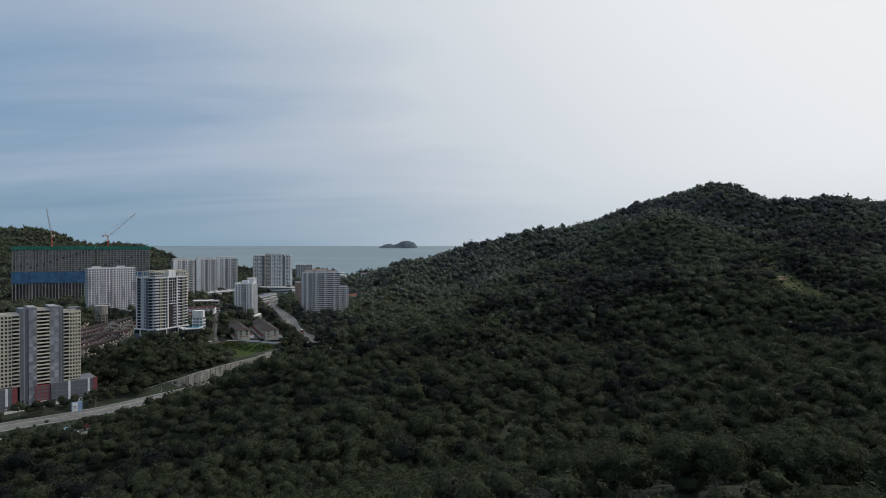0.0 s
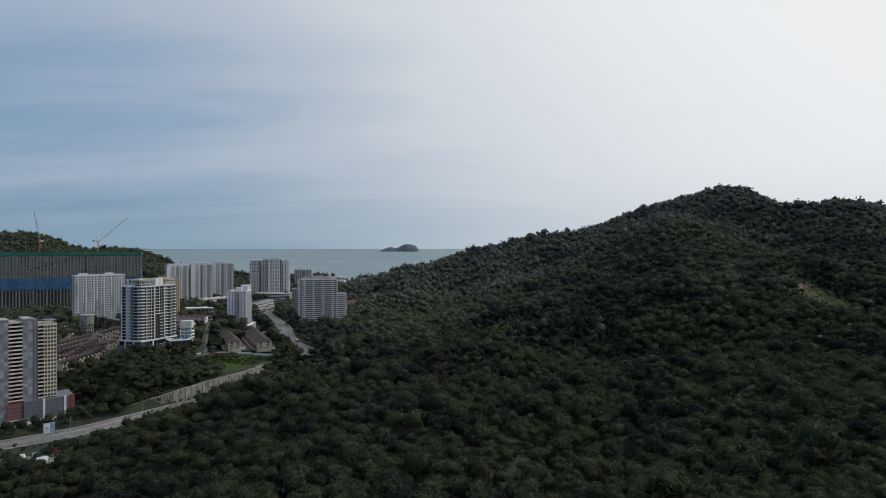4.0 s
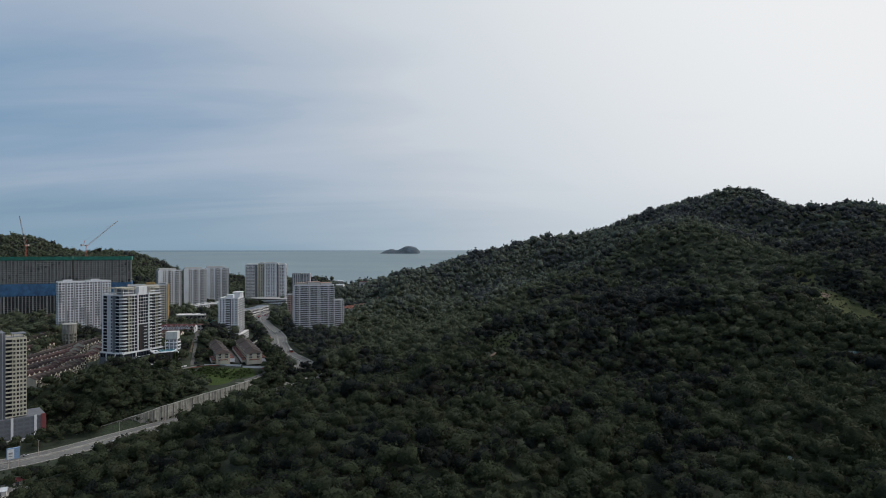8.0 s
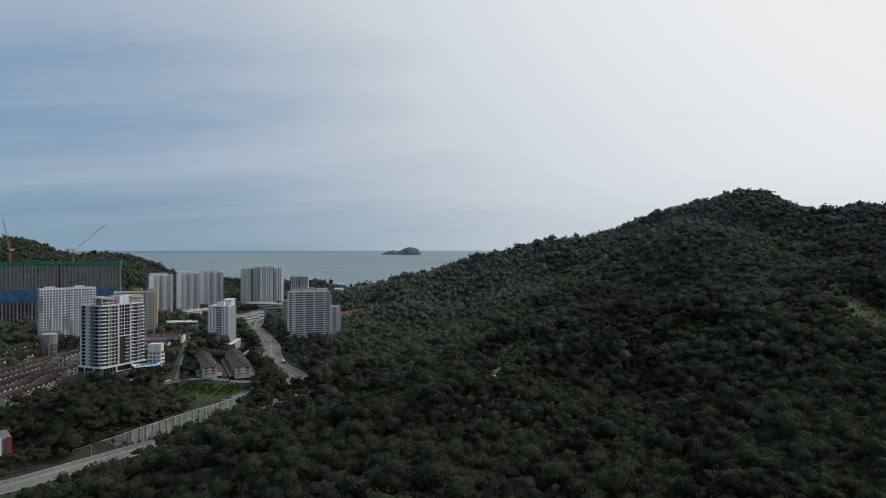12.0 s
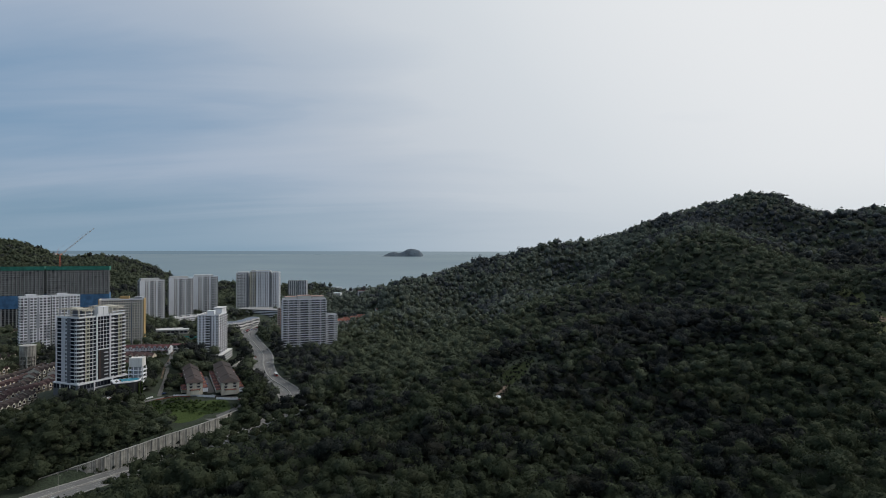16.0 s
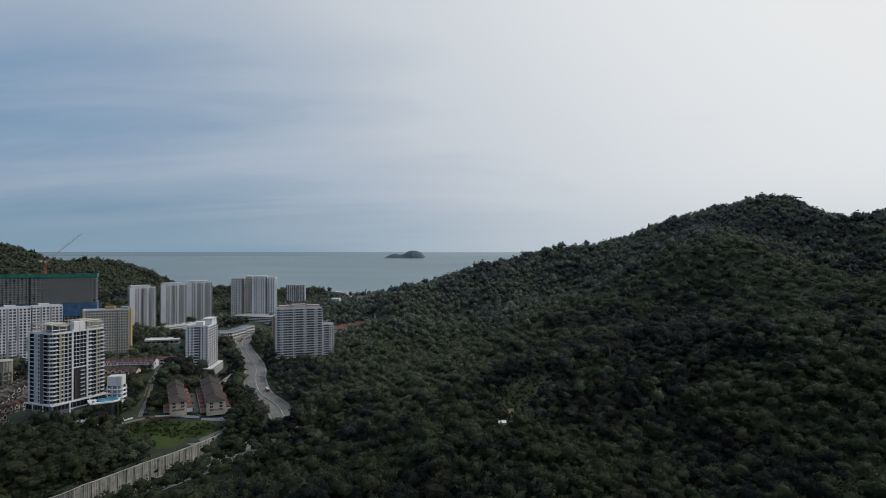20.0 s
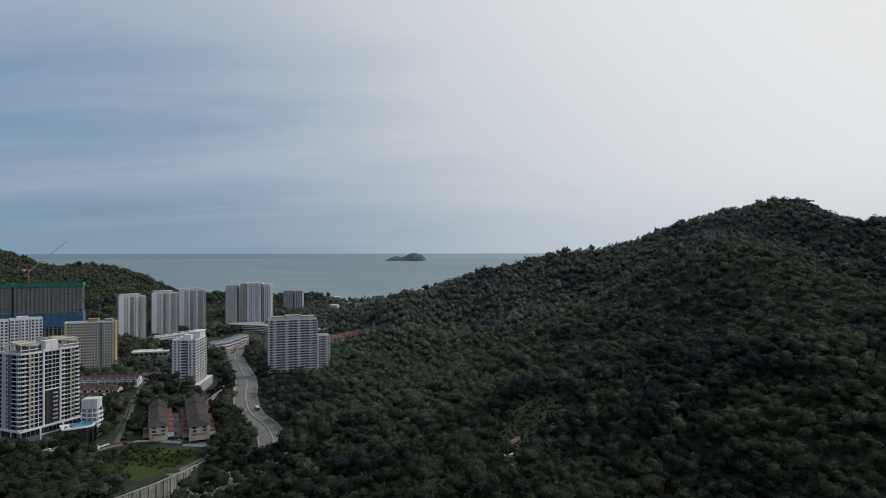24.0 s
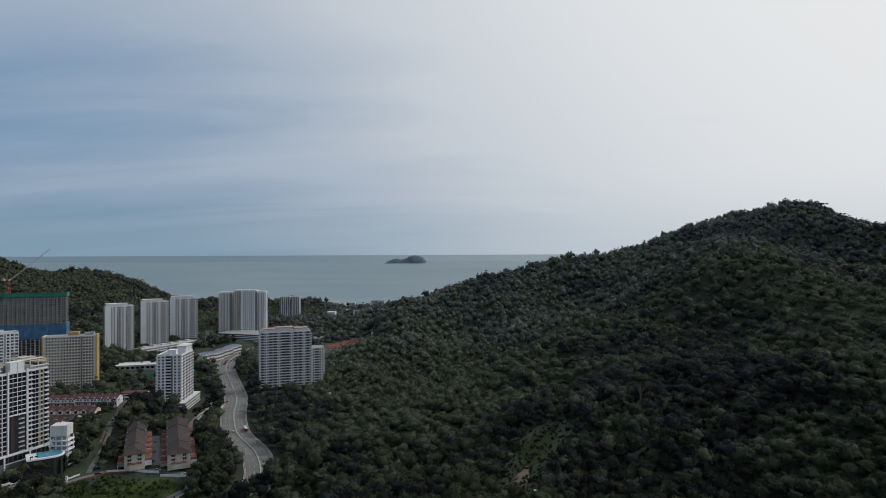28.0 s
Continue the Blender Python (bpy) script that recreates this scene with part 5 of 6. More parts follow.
def tower_crane(x, y, base, tip):
    e = thing("tower_crane", pose(x, y, base), "luffing tower crane with raised boom on the unfinished tower", "crane", "tower cranes")
    b = Build()
    lattice(b, (0, 0, 0), (0, 0, 18), 2.2, 9, STEEL)
    b.ob("mast", e, "red lattice mast")
    Build().box(-1.8, -1.8, 18, 1.8, 1.8, 19.2, STEEL).box(0.4, -2.6, 17.2, 1.8, -1.2, 19.8, STEELY).ob("cab", e)
    b = Build()
    d = Vector((tip[0] - x, tip[1] - y, 0)).normalized()
    lattice(b, d * 1.5 + Vector((0, 0, 19)), (tip[0] - x, tip[1] - y, tip[2] - base), 1.5, 14, STEELY)
    b.ob("boom", e, "grey lattice boom")
    b = Build()
    b.tube(-d * 1 + Vector((0, 0, 19)), -d * 6 + Vector((0, 0, 20)), 0.4, 0.4, STEEL)
    b.box(-d.x * 6 - 1.5, -d.y * 6 - 1.5, 17.6, -d.x * 6 + 1.5, -d.y * 6 + 1.5, 20.4, STEELY)
    b.tube(-d * 4 + Vector((0, 0, 19)), -d * 2 + Vector((0, 0, 27)), 0.2, 0.2, STEEL)
    b.tube(-d * 2 + Vector((0, 0, 27)), (tip[0] - x, tip[1] - y, tip[2] - base), 0.07, 0.07, STEELY, 3)
    b.ob("counterweight", e)


construction()

# ---- the retaining wall and small roads ----
WALL = [(-292, 515), (-262, 533), (-243, 549), (-222, 580), (-204, 610), (-193, 640), (-188, 666)]


def on_land(pts, lift=0.1, step=5.0):
    line = spline([(x, y, 0) for x, y in pts], step)
    for p in line:
        p.z = land1(p.x, p.y) + lift
    return line


def retaining_wall():
    e = thing("retaining_wall", pose(0, 0, 0), "tall streaked concrete retaining wall above the road", "wall", "", "structure")
    line = spline([(x, y, 0) for x, y in WALL], 2.5)
    for i in range(len(line) - 1):
        p, q = line[i], line[i + 1]
        d = q - p
        L, a = d.length, math.degrees(math.atan2(d.y, d.x))
        _, zr, _ = road_near(p.x, p.y)
        z0, z1 = float(zr[0]) - 0.6, wall_top(p.y)
        b = Build().box(0.02, -0.25, 0, L - 0.02, 0.35, max(0.8, z1 - z0), WALLCON)
        b.ob("panel", e, "", pose(p.x, p.y, z0, 0, 0, a))
        if i % 2 == 0 and z1 - z0 > 3:
            Build().box(-0.3, -0.75, 0, 0.3, -0.254, z1 - z0 + 0.3, WALLCON).ob("rib", e, "", pose(p.x, p.y, z0, 0, 0, a))
    cop = [Vector((p.x, p.y, wall_top(p.y))) for p in line[6:]]
    band("coping", cop, -0.6, 0.5, 0.5, CONCRETE, e, "", 0.35)


retaining_wall()


def lane(name, pts, half, material, label, lift=0.12):
    line = on_land(pts, lift)
    o = band(name, line, -half, half, 0.0, material, None, "", 0.6)
    tagged(o, label, "lane", "", "structure")
    return line


lane("road", [(-223, 584), (-209, 612), (-199, 638), (-194, 660)], 3.4, ASPHALT, "narrow asphalt lane along the top of the retaining wall", 0.16)
lane("road", [(-192, 664), (-206, 669), (-230, 672), (-256, 668), (-270, 654), (-284, 630), (-292, 612)], 3.6, ASPHALT, "asphalt street in front of the terraced houses", 0.2)
lane("road", [(-231, 680), (-250, 716), (-270, 752)], 3.2, ASPHALT, "asphalt back street between two rows of houses", 0.24)
lane("road", [(-270, 660), (-295, 720), (-312, 770), (-332, 815), (-350, 852)], 3.0, ASPHALT, "narrow street between trees and houses")
lane("path", [(-296, 716), (-318, 780), (-338, 838)], 0.9, SOIL, "reddish path beside the street", 0.2)
lane("road", [(-222, 690), (-236, 740), (-262, 800), (-268, 850), (-262, 890)], 2.6, ASPHALT, "service lane below the slim tower")
lane("road", [(-238, 905), (-258, 945), (-274, 990), (-300, 1060)], 3.0, ASPHALT, "service lane beside the dual carriageway")
lane("road", [(-150, 900), (-170, 945), (-192, 1000), (-208, 1040)], 3.0, CONCRETE, "concrete lane beside the apartment block")


def drape(name, cx, cy, rx, ry, turn, material, label, category, lift=0.15, step=3.0, kind="structure"):
    """An irregular patch lying on the land."""
    c, s = math.cos(radians(turn)), math.sin(radians(turn))
    n = max(14, int(math.tau * max(rx, ry) / step / 1.2))
    rings = max(2, int(max(rx, ry) / step))
    v, f = [(cx, cy, land1(cx, cy) + lift)], []
    for k in range(1, rings + 1):
        for i in range(n):
            a = i * math.tau / n
            w = (k / rings) * (1 + 0.16 * math.sin(3 * a + cx) + 0.10 * math.sin(5 * a + cy))
            x, y = rx * w * math.cos(a), ry * w * math.sin(a)
            X, Y = cx + x * c - y * s, cy + x * s + y * c
            v.append((X, Y, land1(X, Y) + (lift if k < rings else -0.3)))
    for i in range(n):
        f.append((0, 1 + i, 1 + (i + 1) % n))
    for k in range(rings - 1):
        for i in range(n):
            a, b = 1 + k * n + i, 1 + k * n + (i + 1) % n
            f.append((a, a + n, b + n, b))
    o = mesh_ob(name, v, f, material)
    for p in o.data.polygons:
        p.use_smooth = True
    return tagged(o, label, category, "", kind)


drape("lawn", -232, 632, 37, 22, 28, GRASS, "bright green rough grass above the wall", "grass")
drape("grass_patch", 42, 636, 10, 24, -32, MEADOW, "rough grass in a clearing of the woods", "grass", 0.15)
drape("grass_patch", 26, 584, 11, 16, 0, MEADOW, "trampled grass at the foot of the clearing", "grass", 0.15)
drape("bare_ground", 29, 604, 4.5, 13, -14, SOIL, "cleared strip of bare soil in the woods", "soil", 0.4)
drape("bare_ground", 23, 566, 8, 4, 10, SOIL, "bare soil at the foot of the clearing", "soil", 0.4)
drape("meadow", 360, 645, 22, 94, -5, MEADOW, "grassy open shoulder of the hill", "grass", 0.2, 4.0)
drape("meadow", 386, 755, 9, 34, -16, MEADOW, "grassy gap in the hillside woods", "grass", 0.2, 4.0)
drape("meadow", 455, 935, 11, 42, -25, MEADOW, "grassy strip high on the hill", "grass", 0.2, 5.0)
drape("bare_ground", 366, 690, 9, 12, 20, SOIL, "bare eroded soil on the grassy shoulder", "soil", 0.35)
drape("verge", -330, 1085, 10, 34, 18, GRASS, "green verge beside the road bend", "grass", 0.2, 4.0)
drape("yard", -275, 402, 24, 20, 30, CONCRETE, "paved yard of a roadside workshop", "yard")
drape("forecourt", -352, 1100, 14, 52, -12, ASPHALT, "parking forecourt before the shops", "yard", 0.2, 4.0)
drape("forecourt", -292, 634, 15, 22, 30, ASPHALT, "asphalt forecourt of the white tower", "yard", 0.14)
drape("yard", -262, 850, 12, 40, 14, CONCRETE, "pale paved slope below the slim tower", "yard", 0.14)


# ---- houses ----


def windows_on(b, x0, x1, z, n, y=-0.05, h=1.3, frac=0.55):
    """A row of framed panes on a front at y."""
    s = (x1 - x0) / n
    for i in range(n):
        a = x0 + s * (i + 0.5) - s * frac / 2
        c = a + s * frac
        b.box(a - 0.08, y - 0.03, z - 0.08, c + 0.08, y + 0.06, z + h + 0.08, WHITE)
        b.box(a, y - 0.06, z, c, y + 0.05, z + h, GLASS)


def terrace_unit(roof, wall, w=6.5, d=11.0, label="two-storey terraced house with a tiled gable roof", dormer=False):
    """One house of a terrace: front at y = 0 facing -y."""
    e = thing("terraced_house", pose(0, 0, 0), label, "house", "terraced houses")
    Build().box(0.03, 0, -2.5, w - 0.03, d, 6.2, wall).ob("wall", e)
    Build().gable(0.03, 0, w - 0.03, d, 6.2, 2.6, roof, 0.35, "x", 0.25, wall).ob("roof", e)
    b = Build()
    windows_on(b, 0.6, w - 0.6, 4.0, 2)
    b.ob("window", e)
    Build().box(0.4, -3.4, 2.7, w - 0.4, 0, 2.95, roof).box(0.5, -3.3, -2.0, 0.8, -3.0, 2.7, wall).box(w - 0.8, -3.3, -2.0, w - 0.5, -3.0, 2.7, wall).ob("porch", e)
    Build().box(1.0, -0.06, 0, 2.2, 0.04, 2.2, MAROON).box(2.6, -0.06, 0.2, w - 0.8, 0.04, 2.1, GLASS).ob("door", e)
    if dormer:
        g = Build().box(w * 0.3, -0.5, 5.6, w * 0.7, 3, 7.3, WHITE)
        g.gable(w * 0.3, -0.5, w * 0.7, 3, 7.3, 0.9, roof, 0.2, "y", 0.2, WHITE)
        g.box(w * 0.38, -0.56, 5.9, w * 0.62, -0.45, 7.0, GLASS)
        g.ob("dormer", e, "white dormer")
    else:
        bay = Build().box(w * 0.36, -1.8, -1.0, w - 0.5, 0.0, 6.0, wall).gable(w * 0.36, -1.8, w - 0.5, 4.0, 6.0, 2.1, roof, 0.3, "y", 0.2, wall)
        bay.box(w * 0.47, -1.86, 3.5, w - 1.2, -1.78, 5.6, GLASS).box(w * 0.44, -2.1, 3.2, w - 1.0, -1.78, 3.5, WHITE)
        bay.ob("bay", e, "gabled bay under its own tiled roof")
    Build().box(1.2, d * 0.55, 8.0, 2.2, d * 0.55 + 1.0, 8.9, GREYP).ob("water_tank", e)
    return e


def terrace_row(unit, x, y, turn, n, w=6.5):
    c, s = math.cos(radians(turn)), math.sin(radians(turn))
    for i in range(n):
        px, py = x + c * w * i, y + s * w * i
        if i % 4 == 0:
            up, out = random.uniform(-0.5, 0.7), random.uniform(-1.2, 1.2)
        copy_thing(unit, pose(px + s * out, py - c * out, land1(px - s * 5, py + c * 5) + 0.3 + up, 0, 0, turn))


u_brown = terrace_unit(ROOFBR, BEIGE)
u_red = terrace_unit(ROOFDK, BISQUE)
u_dorm = terrace_unit(ROOFRED, WHITE, 6.2, 11.0, "white terraced house with red roof and a white dormer", True)
u_orange = terrace_unit(ROOFOR, OFFWHITE, 6.2, 10.0, "terraced house with an orange tiled roof")
# rows running up the valley below the white tower
for k, (x, y, n) in enumerate(((-353, 556, 11), (-371, 562, 20), (-390, 588, 20), (-409, 618, 19), (-428, 650, 17), (-447, 640, 19), (-466, 650, 16))):
    terrace_row(u_brown if k % 2 == 0 else u_red, x, y, 93, n)
terrace_row(u_dorm, -383, 777, 5, 10, 6.2)
terrace_row(u_red, -384, 750, 6, 9)
terrace_row(u_brown, -380, 728, 8, 8)
terrace_row(u_red, -374, 708, 8, 7)
terrace_row(u_brown, -352, 690, 10, 4)
for k in range(5):
    terrace_row(u_orange, -240 + 9 * k, 1188 + 24 * k, 28, 8, 6.2)
terrace_row(u_red, -720, 905, 18, 9)
terrace_row(u_red, -640, 915, 20, 9)
terrace_row(u_orange, -318, 1118, -62, 6, 6.2)
for u in (u_brown, u_red, u_dorm, u_orange):
    for o in [*u.children, u]:
        bpy.data.objects.remove(o)


def long_house(x, y, turn, L, W, base, label):
    """A four-storey row with a brown roof stepped into sections; frame: x along its length."""
    e = thing("terrace_block", pose(x, y, base, 0, 0, turn), label, "house", "terrace blocks")
    Build().box(0, 0, 2.7, L, W, 8.2, CREAM).box(-0.05, -0.05, -3, L + 0.05, W + 0.05, 2.7, BISQUE).ob("wall", e)
    n = 4
    for i in range(n):
        a, c = L * i / n, L * (i + 1) / n
        z = 8.2 + 0.4 * (i % 2)
        r = Build()
        if i == 0:
            r.hip(0, 0, c + W * 0.4, W, z, 3.4, ROOFBR, 0.9)
        else:
            r.gable(a - 0.2, 0, c + 0.2, W, z, 3.4, ROOFBR, 0.9, "x", 0.3, CREAM)
        r.ob("roof", e, "brown tiled roof section")
        Build().box(c - 0.5, -0.6, 7.6, c - 0.1, W + 0.6, 8.8, OFFWHITE).ob("party_wall", e)
    pane = Build()
    pane.box(-0.9, -0.1, -0.08, 0.9, 0.05, 1.4, WHITE).box(-0.8, -0.13, 0.0, -0.05, 0.04, 1.3, GLASS).box(0.05, -0.13, 0.0, 0.8, 0.04, 1.3, GLASS)
    pane.box(-1.1, -0.6, 1.45, 1.1, 0.0, 1.6, ROOFBR)
    me = pane.mesh("window")
    for fl in range(3):
        for k in range(2):
            place("window", me, e, pose(0, W - W * (k + 0.5) / 2, 0.8 + fl * 2.65, 0, 0, -90) @ Matrix.Diagonal((1.5, 1, 1, 1)))
        for k in range(int(L / 5)):
            place("window", me, e, pose(2.5 + 5 * k, 0, 0.8 + fl * 2.65))
            place("window", me, e, pose(2.5 + 5 * k, W, 0.8 + fl * 2.65, 0, 0, 180))
    por = Build().box(0, -4.5, 2.4, 4.6, 0, 2.6, ROOFOR).box(0, -4.5, -1, 0.25, -0.1, 2.4, CREAM).box(0.3, -4.4, -0.5, 4.4, -4.2, 0.9, CREAM).mesh("porch")
    por2 = Build().box(0, -4.5, 2.6, 4.6, 0, 2.8, ROOFRED).box(0, -4.5, -1, 0.25, -0.1, 2.6, WHITE).box(0.3, -4.4, -0.5, 4.4, -4.2, 0.9, WHITE).mesh("porch")
    for k in range(int(L / 5)):
        place("porch", por if k % 3 else por2, e, pose(0.2 + 5 * k, -0.01, 0))
        place("porch", por2 if k % 3 else por, e, pose(4.8 + 5 * k, W + 0.01, 0, 0, 0, 180))
    Build().box(-3, 3, -2, -0.06, W - 3, 1.9, CREAM).box(-3.3, 2.7, 1.9, -0.06, W - 2.7, 2.15, ROOFOR).ob("front_porch", e, "pink front porch")
    return e


long_house(-203, 675, heading((-203, 675), (-246, 759)), 94, 15, 36.5, "cream four-storey terrace with a long brown tiled roof")
long_house(-235, 672, heading((-235, 672), (-273, 743)), 80, 13, 36.5, "cream terrace with a brown tiled roof and orange porches")


def low_block(name, x, y, turn, W, D, base, h, wall, roofm, label, category, floors=2, cols=6):
    e = thing(name, pose(x, y, base, 0, 0, turn), label, category)
    Build().box(0, 0, -3, W, D, h, wall).ob("wall", e)
    Build().box(-0.4, -0.4, h, W + 0.4, D + 0.4, h + 0.5, roofm).ob("roof", e)
    b = Build().box(0, -0.07, 0, W / cols * 0.74, 0.04, h / floors * 0.5, GLASS)
    b.box(-0.12, -0.5, h / floors * 0.56, W / cols * 0.86, 0.0, h / floors * 0.62, OFFWHITE)
    me = b.mesh("window")
    for fl in range(floors):
        for k in range(cols):
            place("window", me, e, pose(W / cols * (k + 0.13), 0, fl * h / floors + h / floors * 0.22))
            if fl == 0 or D > 8:
                place("window", me, e, Matrix.Translation((W, D / cols * (k + 0.13), fl * h / floors + h / floors * 0.22)) @ pose(0, 0, 0, 0, 0, 90) @ Matrix.Diagonal((D / W, 1, 1, 1)))
    return e


# shops below the tall towers
for i in range(4):
    e = low_block("shop_building", -370 - 4 * i + i * 6, 1064 + 29 * i, 76, 26, 14, land1(-368, 1070 + 28 * i), 9.5, OFFWHITE, METALGY, "white two-storey shop building with a blue-grey roof", "shop", 2, 7)
    for q in range(4):
        Build().gable(1.0 + q * 6.2, 0.5, 6.2 + q * 6.2, 13.5, 10.0, 1.8, METALGY, 0.2, "y", 0.15, OFFWHITE).ob("gable_roof", e, "blue-grey sheet-metal gable")
low_block("show_house", -446, 985, 18, 46, 26, land1(-420, 1000), 5.5, CONCRETE, OFFWHITE, "low flat-roofed concrete pavilion", "pavilion", 1, 8)
low_block("workshop", -262, 1020, 62, 30, 12, land1(-262, 1030), 6.0, PINK, ROOFRED, "low pink building with a red roof", "building", 2, 6)


def hoarding(pts, h, material, label):
    e = thing("hoarding", pose(0, 0, 0), label, "fence")
    line = on_land(pts, 0.0, 4.0)
    for i in range(len(line) - 1):
        d = line[i + 1] - line[i]
        Build().box(0, -0.06, -1.5, d.length, 0.06, h, material).ob("panel", e, "", pose(*line[i], 0, 0, math.degrees(math.atan2(d.y, d.x))))


TEAL = mat("teal_sheet", (0.05, 0.27, 0.27), 0.6, 0.1, 0.3)
hoarding([(-402, 962), (-372, 968), (-352, 978), (-346, 995)], 4.0, TEAL, "teal sheet-metal hoarding round a building site")
hoarding([(-258, 664), (-240, 668), (-222, 667)], 1.8, WHITE, "white garden wall before the houses")
hoarding([(-218, 661), (-206, 662), (-196, 667)], 1.8, WHITE, "white garden wall before the houses")
hoarding([(-352, 456), (-340, 474), (-328, 492), (-312, 508)], 2.4, OFFWHITE, "pale boundary wall beside the road")


def annex():
    e = thing("lift_tower", pose(-294, 656, 40, 0, 0, 10), "white open-framed lift tower beside the apartment tower", "tower")
    for i in range(6):
        Build().box(-0.5, -0.5, i * 3.4, 12.5, 9.5, i * 3.4 + 0.5, WHITE).ob("floor_slab", e)
    for x in (0, 3.8, 7.6, 11.4):
        for y in (0, 8.4):
            Build().box(x, y, 0, x + 0.6, y + 0.6, 20, WHITE).ob("column", e)
    Build().box(2, 1.5, 0.5, 10, 8, 20, GREYP).ob("core", e, "grey core")
    Build().box(0.4, 0, 20.5, 11.4, 9, 28, OFFWHITE).ob("head", e, "plain pale head block")
    p = thing("pool_deck", pose(-295, 636, 37.5, 0, 0, 40), "curved pool deck with planted walls and blue water", "pool")
    pts = [(0, 0), (15, -1), (20, 1.5), (22, 6), (20.5, 11), (16, 14), (0, 15)]
    Build().prism(pts, -2, 12.4, SHADEDARK, CONCRETE).ob("podium", p, "dark podium with planting")
    Build().prism([(x * 1.02 - 0.2, y * 1.04 - 0.3) for x, y in pts], 12.404, 13.4, WHITE).ob("rim", p, "white curved rim")
    Build().prism([(6 + x * 0.68, 1.4 + y * 0.8) for x, y in pts], 13.41, 13.6, POOL).ob("water", p, "blue pool water")
    for k, (x, y) in enumerate(((19.2, -0.6), (22.2, 3.0), (21.9, 8.0), (4, -0.6))):
        Build().box(x - 0.3, y - 0.3, 1, x + 0.6, y + 3.0, 11, GRASS).ob("planted_panel", p, "green planted panel")
    # arched drive-in canopies
    for cx, cy, r, z in ((-290, 612, 11, 41), (-282, 622, 9, 40)):
        c = thing("entrance_canopy", pose(cx, cy, z - 5, 0, 0, 20), "curved grey entrance canopy over the drive", "canopy", "canopies")
        arc = [Vector((r * math.cos(a), r * math.sin(a), 5 - 2.6 * max(0, (a - 1.9)) ** 2)) for a in np.linspace(0.2, 3.0, 16)]
        band("slab", arc, -2.2, 2.2, 0, CONCRETE, c, "", 0.6)
        for a in (0.4, 1.2, 2.0):
            Build().tube((r * math.cos(a), r * math.sin(a), -4), (r * math.cos(a), r * math.sin(a), 4.5), 0.35, 0.35, CONCRETE).ob("column", c)


annex()


def water_tower():
    e = thing("water_tower", pose(-444, 736, 38, 0, 0, 12), "old concrete water tower on slender columns", "water tower")
    for a in range(10):
        x, y = 6.4 * math.cos(a * math.tau / 10), 6.4 * math.sin(a * math.tau / 10)
        Build().box(x - 0.5, y - 0.5, -4, x + 0.5, y + 0.5, 17, WALLCON).ob("column", e)
    Build().tube((0, 0, 17), (0, 0, 27.5), 7.2, 7.2, WALLCON, 16).ob("tank", e)
    Build().tube((0, 0, -3), (0, 0, 17), 2.2, 2.2, WALLCON, 12).ob("shaft", e)
    Build().tube((0, 0, 27.5), (0, 0, 28.1), 7.6, 7.4, CONCRETE, 16).ob("lid", e)
    for z in (4, 9, 13):
        Build().tube((0, 0, z), (0, 0, z + 0.5), 6.9, 6.9, WALLCON, 16).ob("ring", e)


water_tower()
low_block("house", -425, 752, 10, 18, 11, 40, 9, CREAM, ROOFBR, "cream house beside the water tower", "house", 3, 4)


def billboard():
    e = thing("billboard", pose(-290, 449, 8, 0, 0, 45), "blue and white roadside billboard on posts", "sign")
    Build().box(-3.5, -0.9, 6.2, 3.5, 0.9, 13.2, METALBL).ob("case", e, "blue sheet-metal case")
    Build().box(-3.2, -0.96, 6.5, 0.4, -0.9, 12.9, WHITE).box(-2.6, -0.99, 8.0, -0.4, -0.96, 8.5, GREYP).box(-2.6, -0.99, 9.4, -0.4, -0.96, 10.6, GREYP).ob("panel", e, "white panel with plain bars")
    for x in (-2.6, 2.6):
        Build().tube((x, 0, -1), (x, 0, 6.3), 0.22, 0.2, STEELY).ob("post", e)


billboard()


def shed(x, y, turn, W, D, h, roof, label="low roadside shed with a sheet-metal roof"):
    e = thing("shed", pose(x, y, land1(x, y), 0, 0, turn), label, "shed", "roadside sheds")
    Build().box(0, 0, -1, W, D, h, OFFWHITE).ob("wall", e)
    Build().gable(0, 0, W, D, h, 1.5, roof, 0.6, "x", 0.12, OFFWHITE).ob("roof", e)
    Build().box(W * 0.2, -0.06, 0, W * 0.5, 0.04, h * 0.75, DGREY).ob("door", e)
    return e


for x, y, t, W, D, h, r in ((-304, 384, 40, 7, 5, 3.0, METALWH), (-298, 392, 48, 6, 5, 3.2, MAROON), (-290, 398, 50, 6, 5, 3.0, METALBL), (-282, 390, 20, 6, 5, 3, METALBL), (-283, 404, 45, 7, 5, 3.2, METALWH), (-274, 412, 45, 6, 5, 3.0, METALBL), (-268, 420, 40, 6, 4, 2.8, MAROON),
                            (-292, 376, 35, 8, 5, 3, METALBL), (-312, 372, 40, 7, 6, 3.2, METALWH), (-266, 404, 30, 5, 4, 3, METALWH), (-318, 392, 45, 6, 5, 3, ROOFBR), (-309, 364, 30, 6, 5, 3, MAROON), (-276, 400, 60, 5, 4, 2.8, METALWH), (-298, 370, 20, 5, 4, 2.8, ROOFBR)):
    shed(x, y, t, W, D, h, r)
shed(-146, 226, 5, 9, 6, 6.0, METALWH, "white-walled hut with a pale roof in the woods")
shed(143, 337, 30, 3.6, 2.6, 2.2, METALGR, "small hut half hidden by trees")
shed(273, 498, -20, 7, 5, 3.0, METALGR, "small hut with a grey-green roof in the woods")


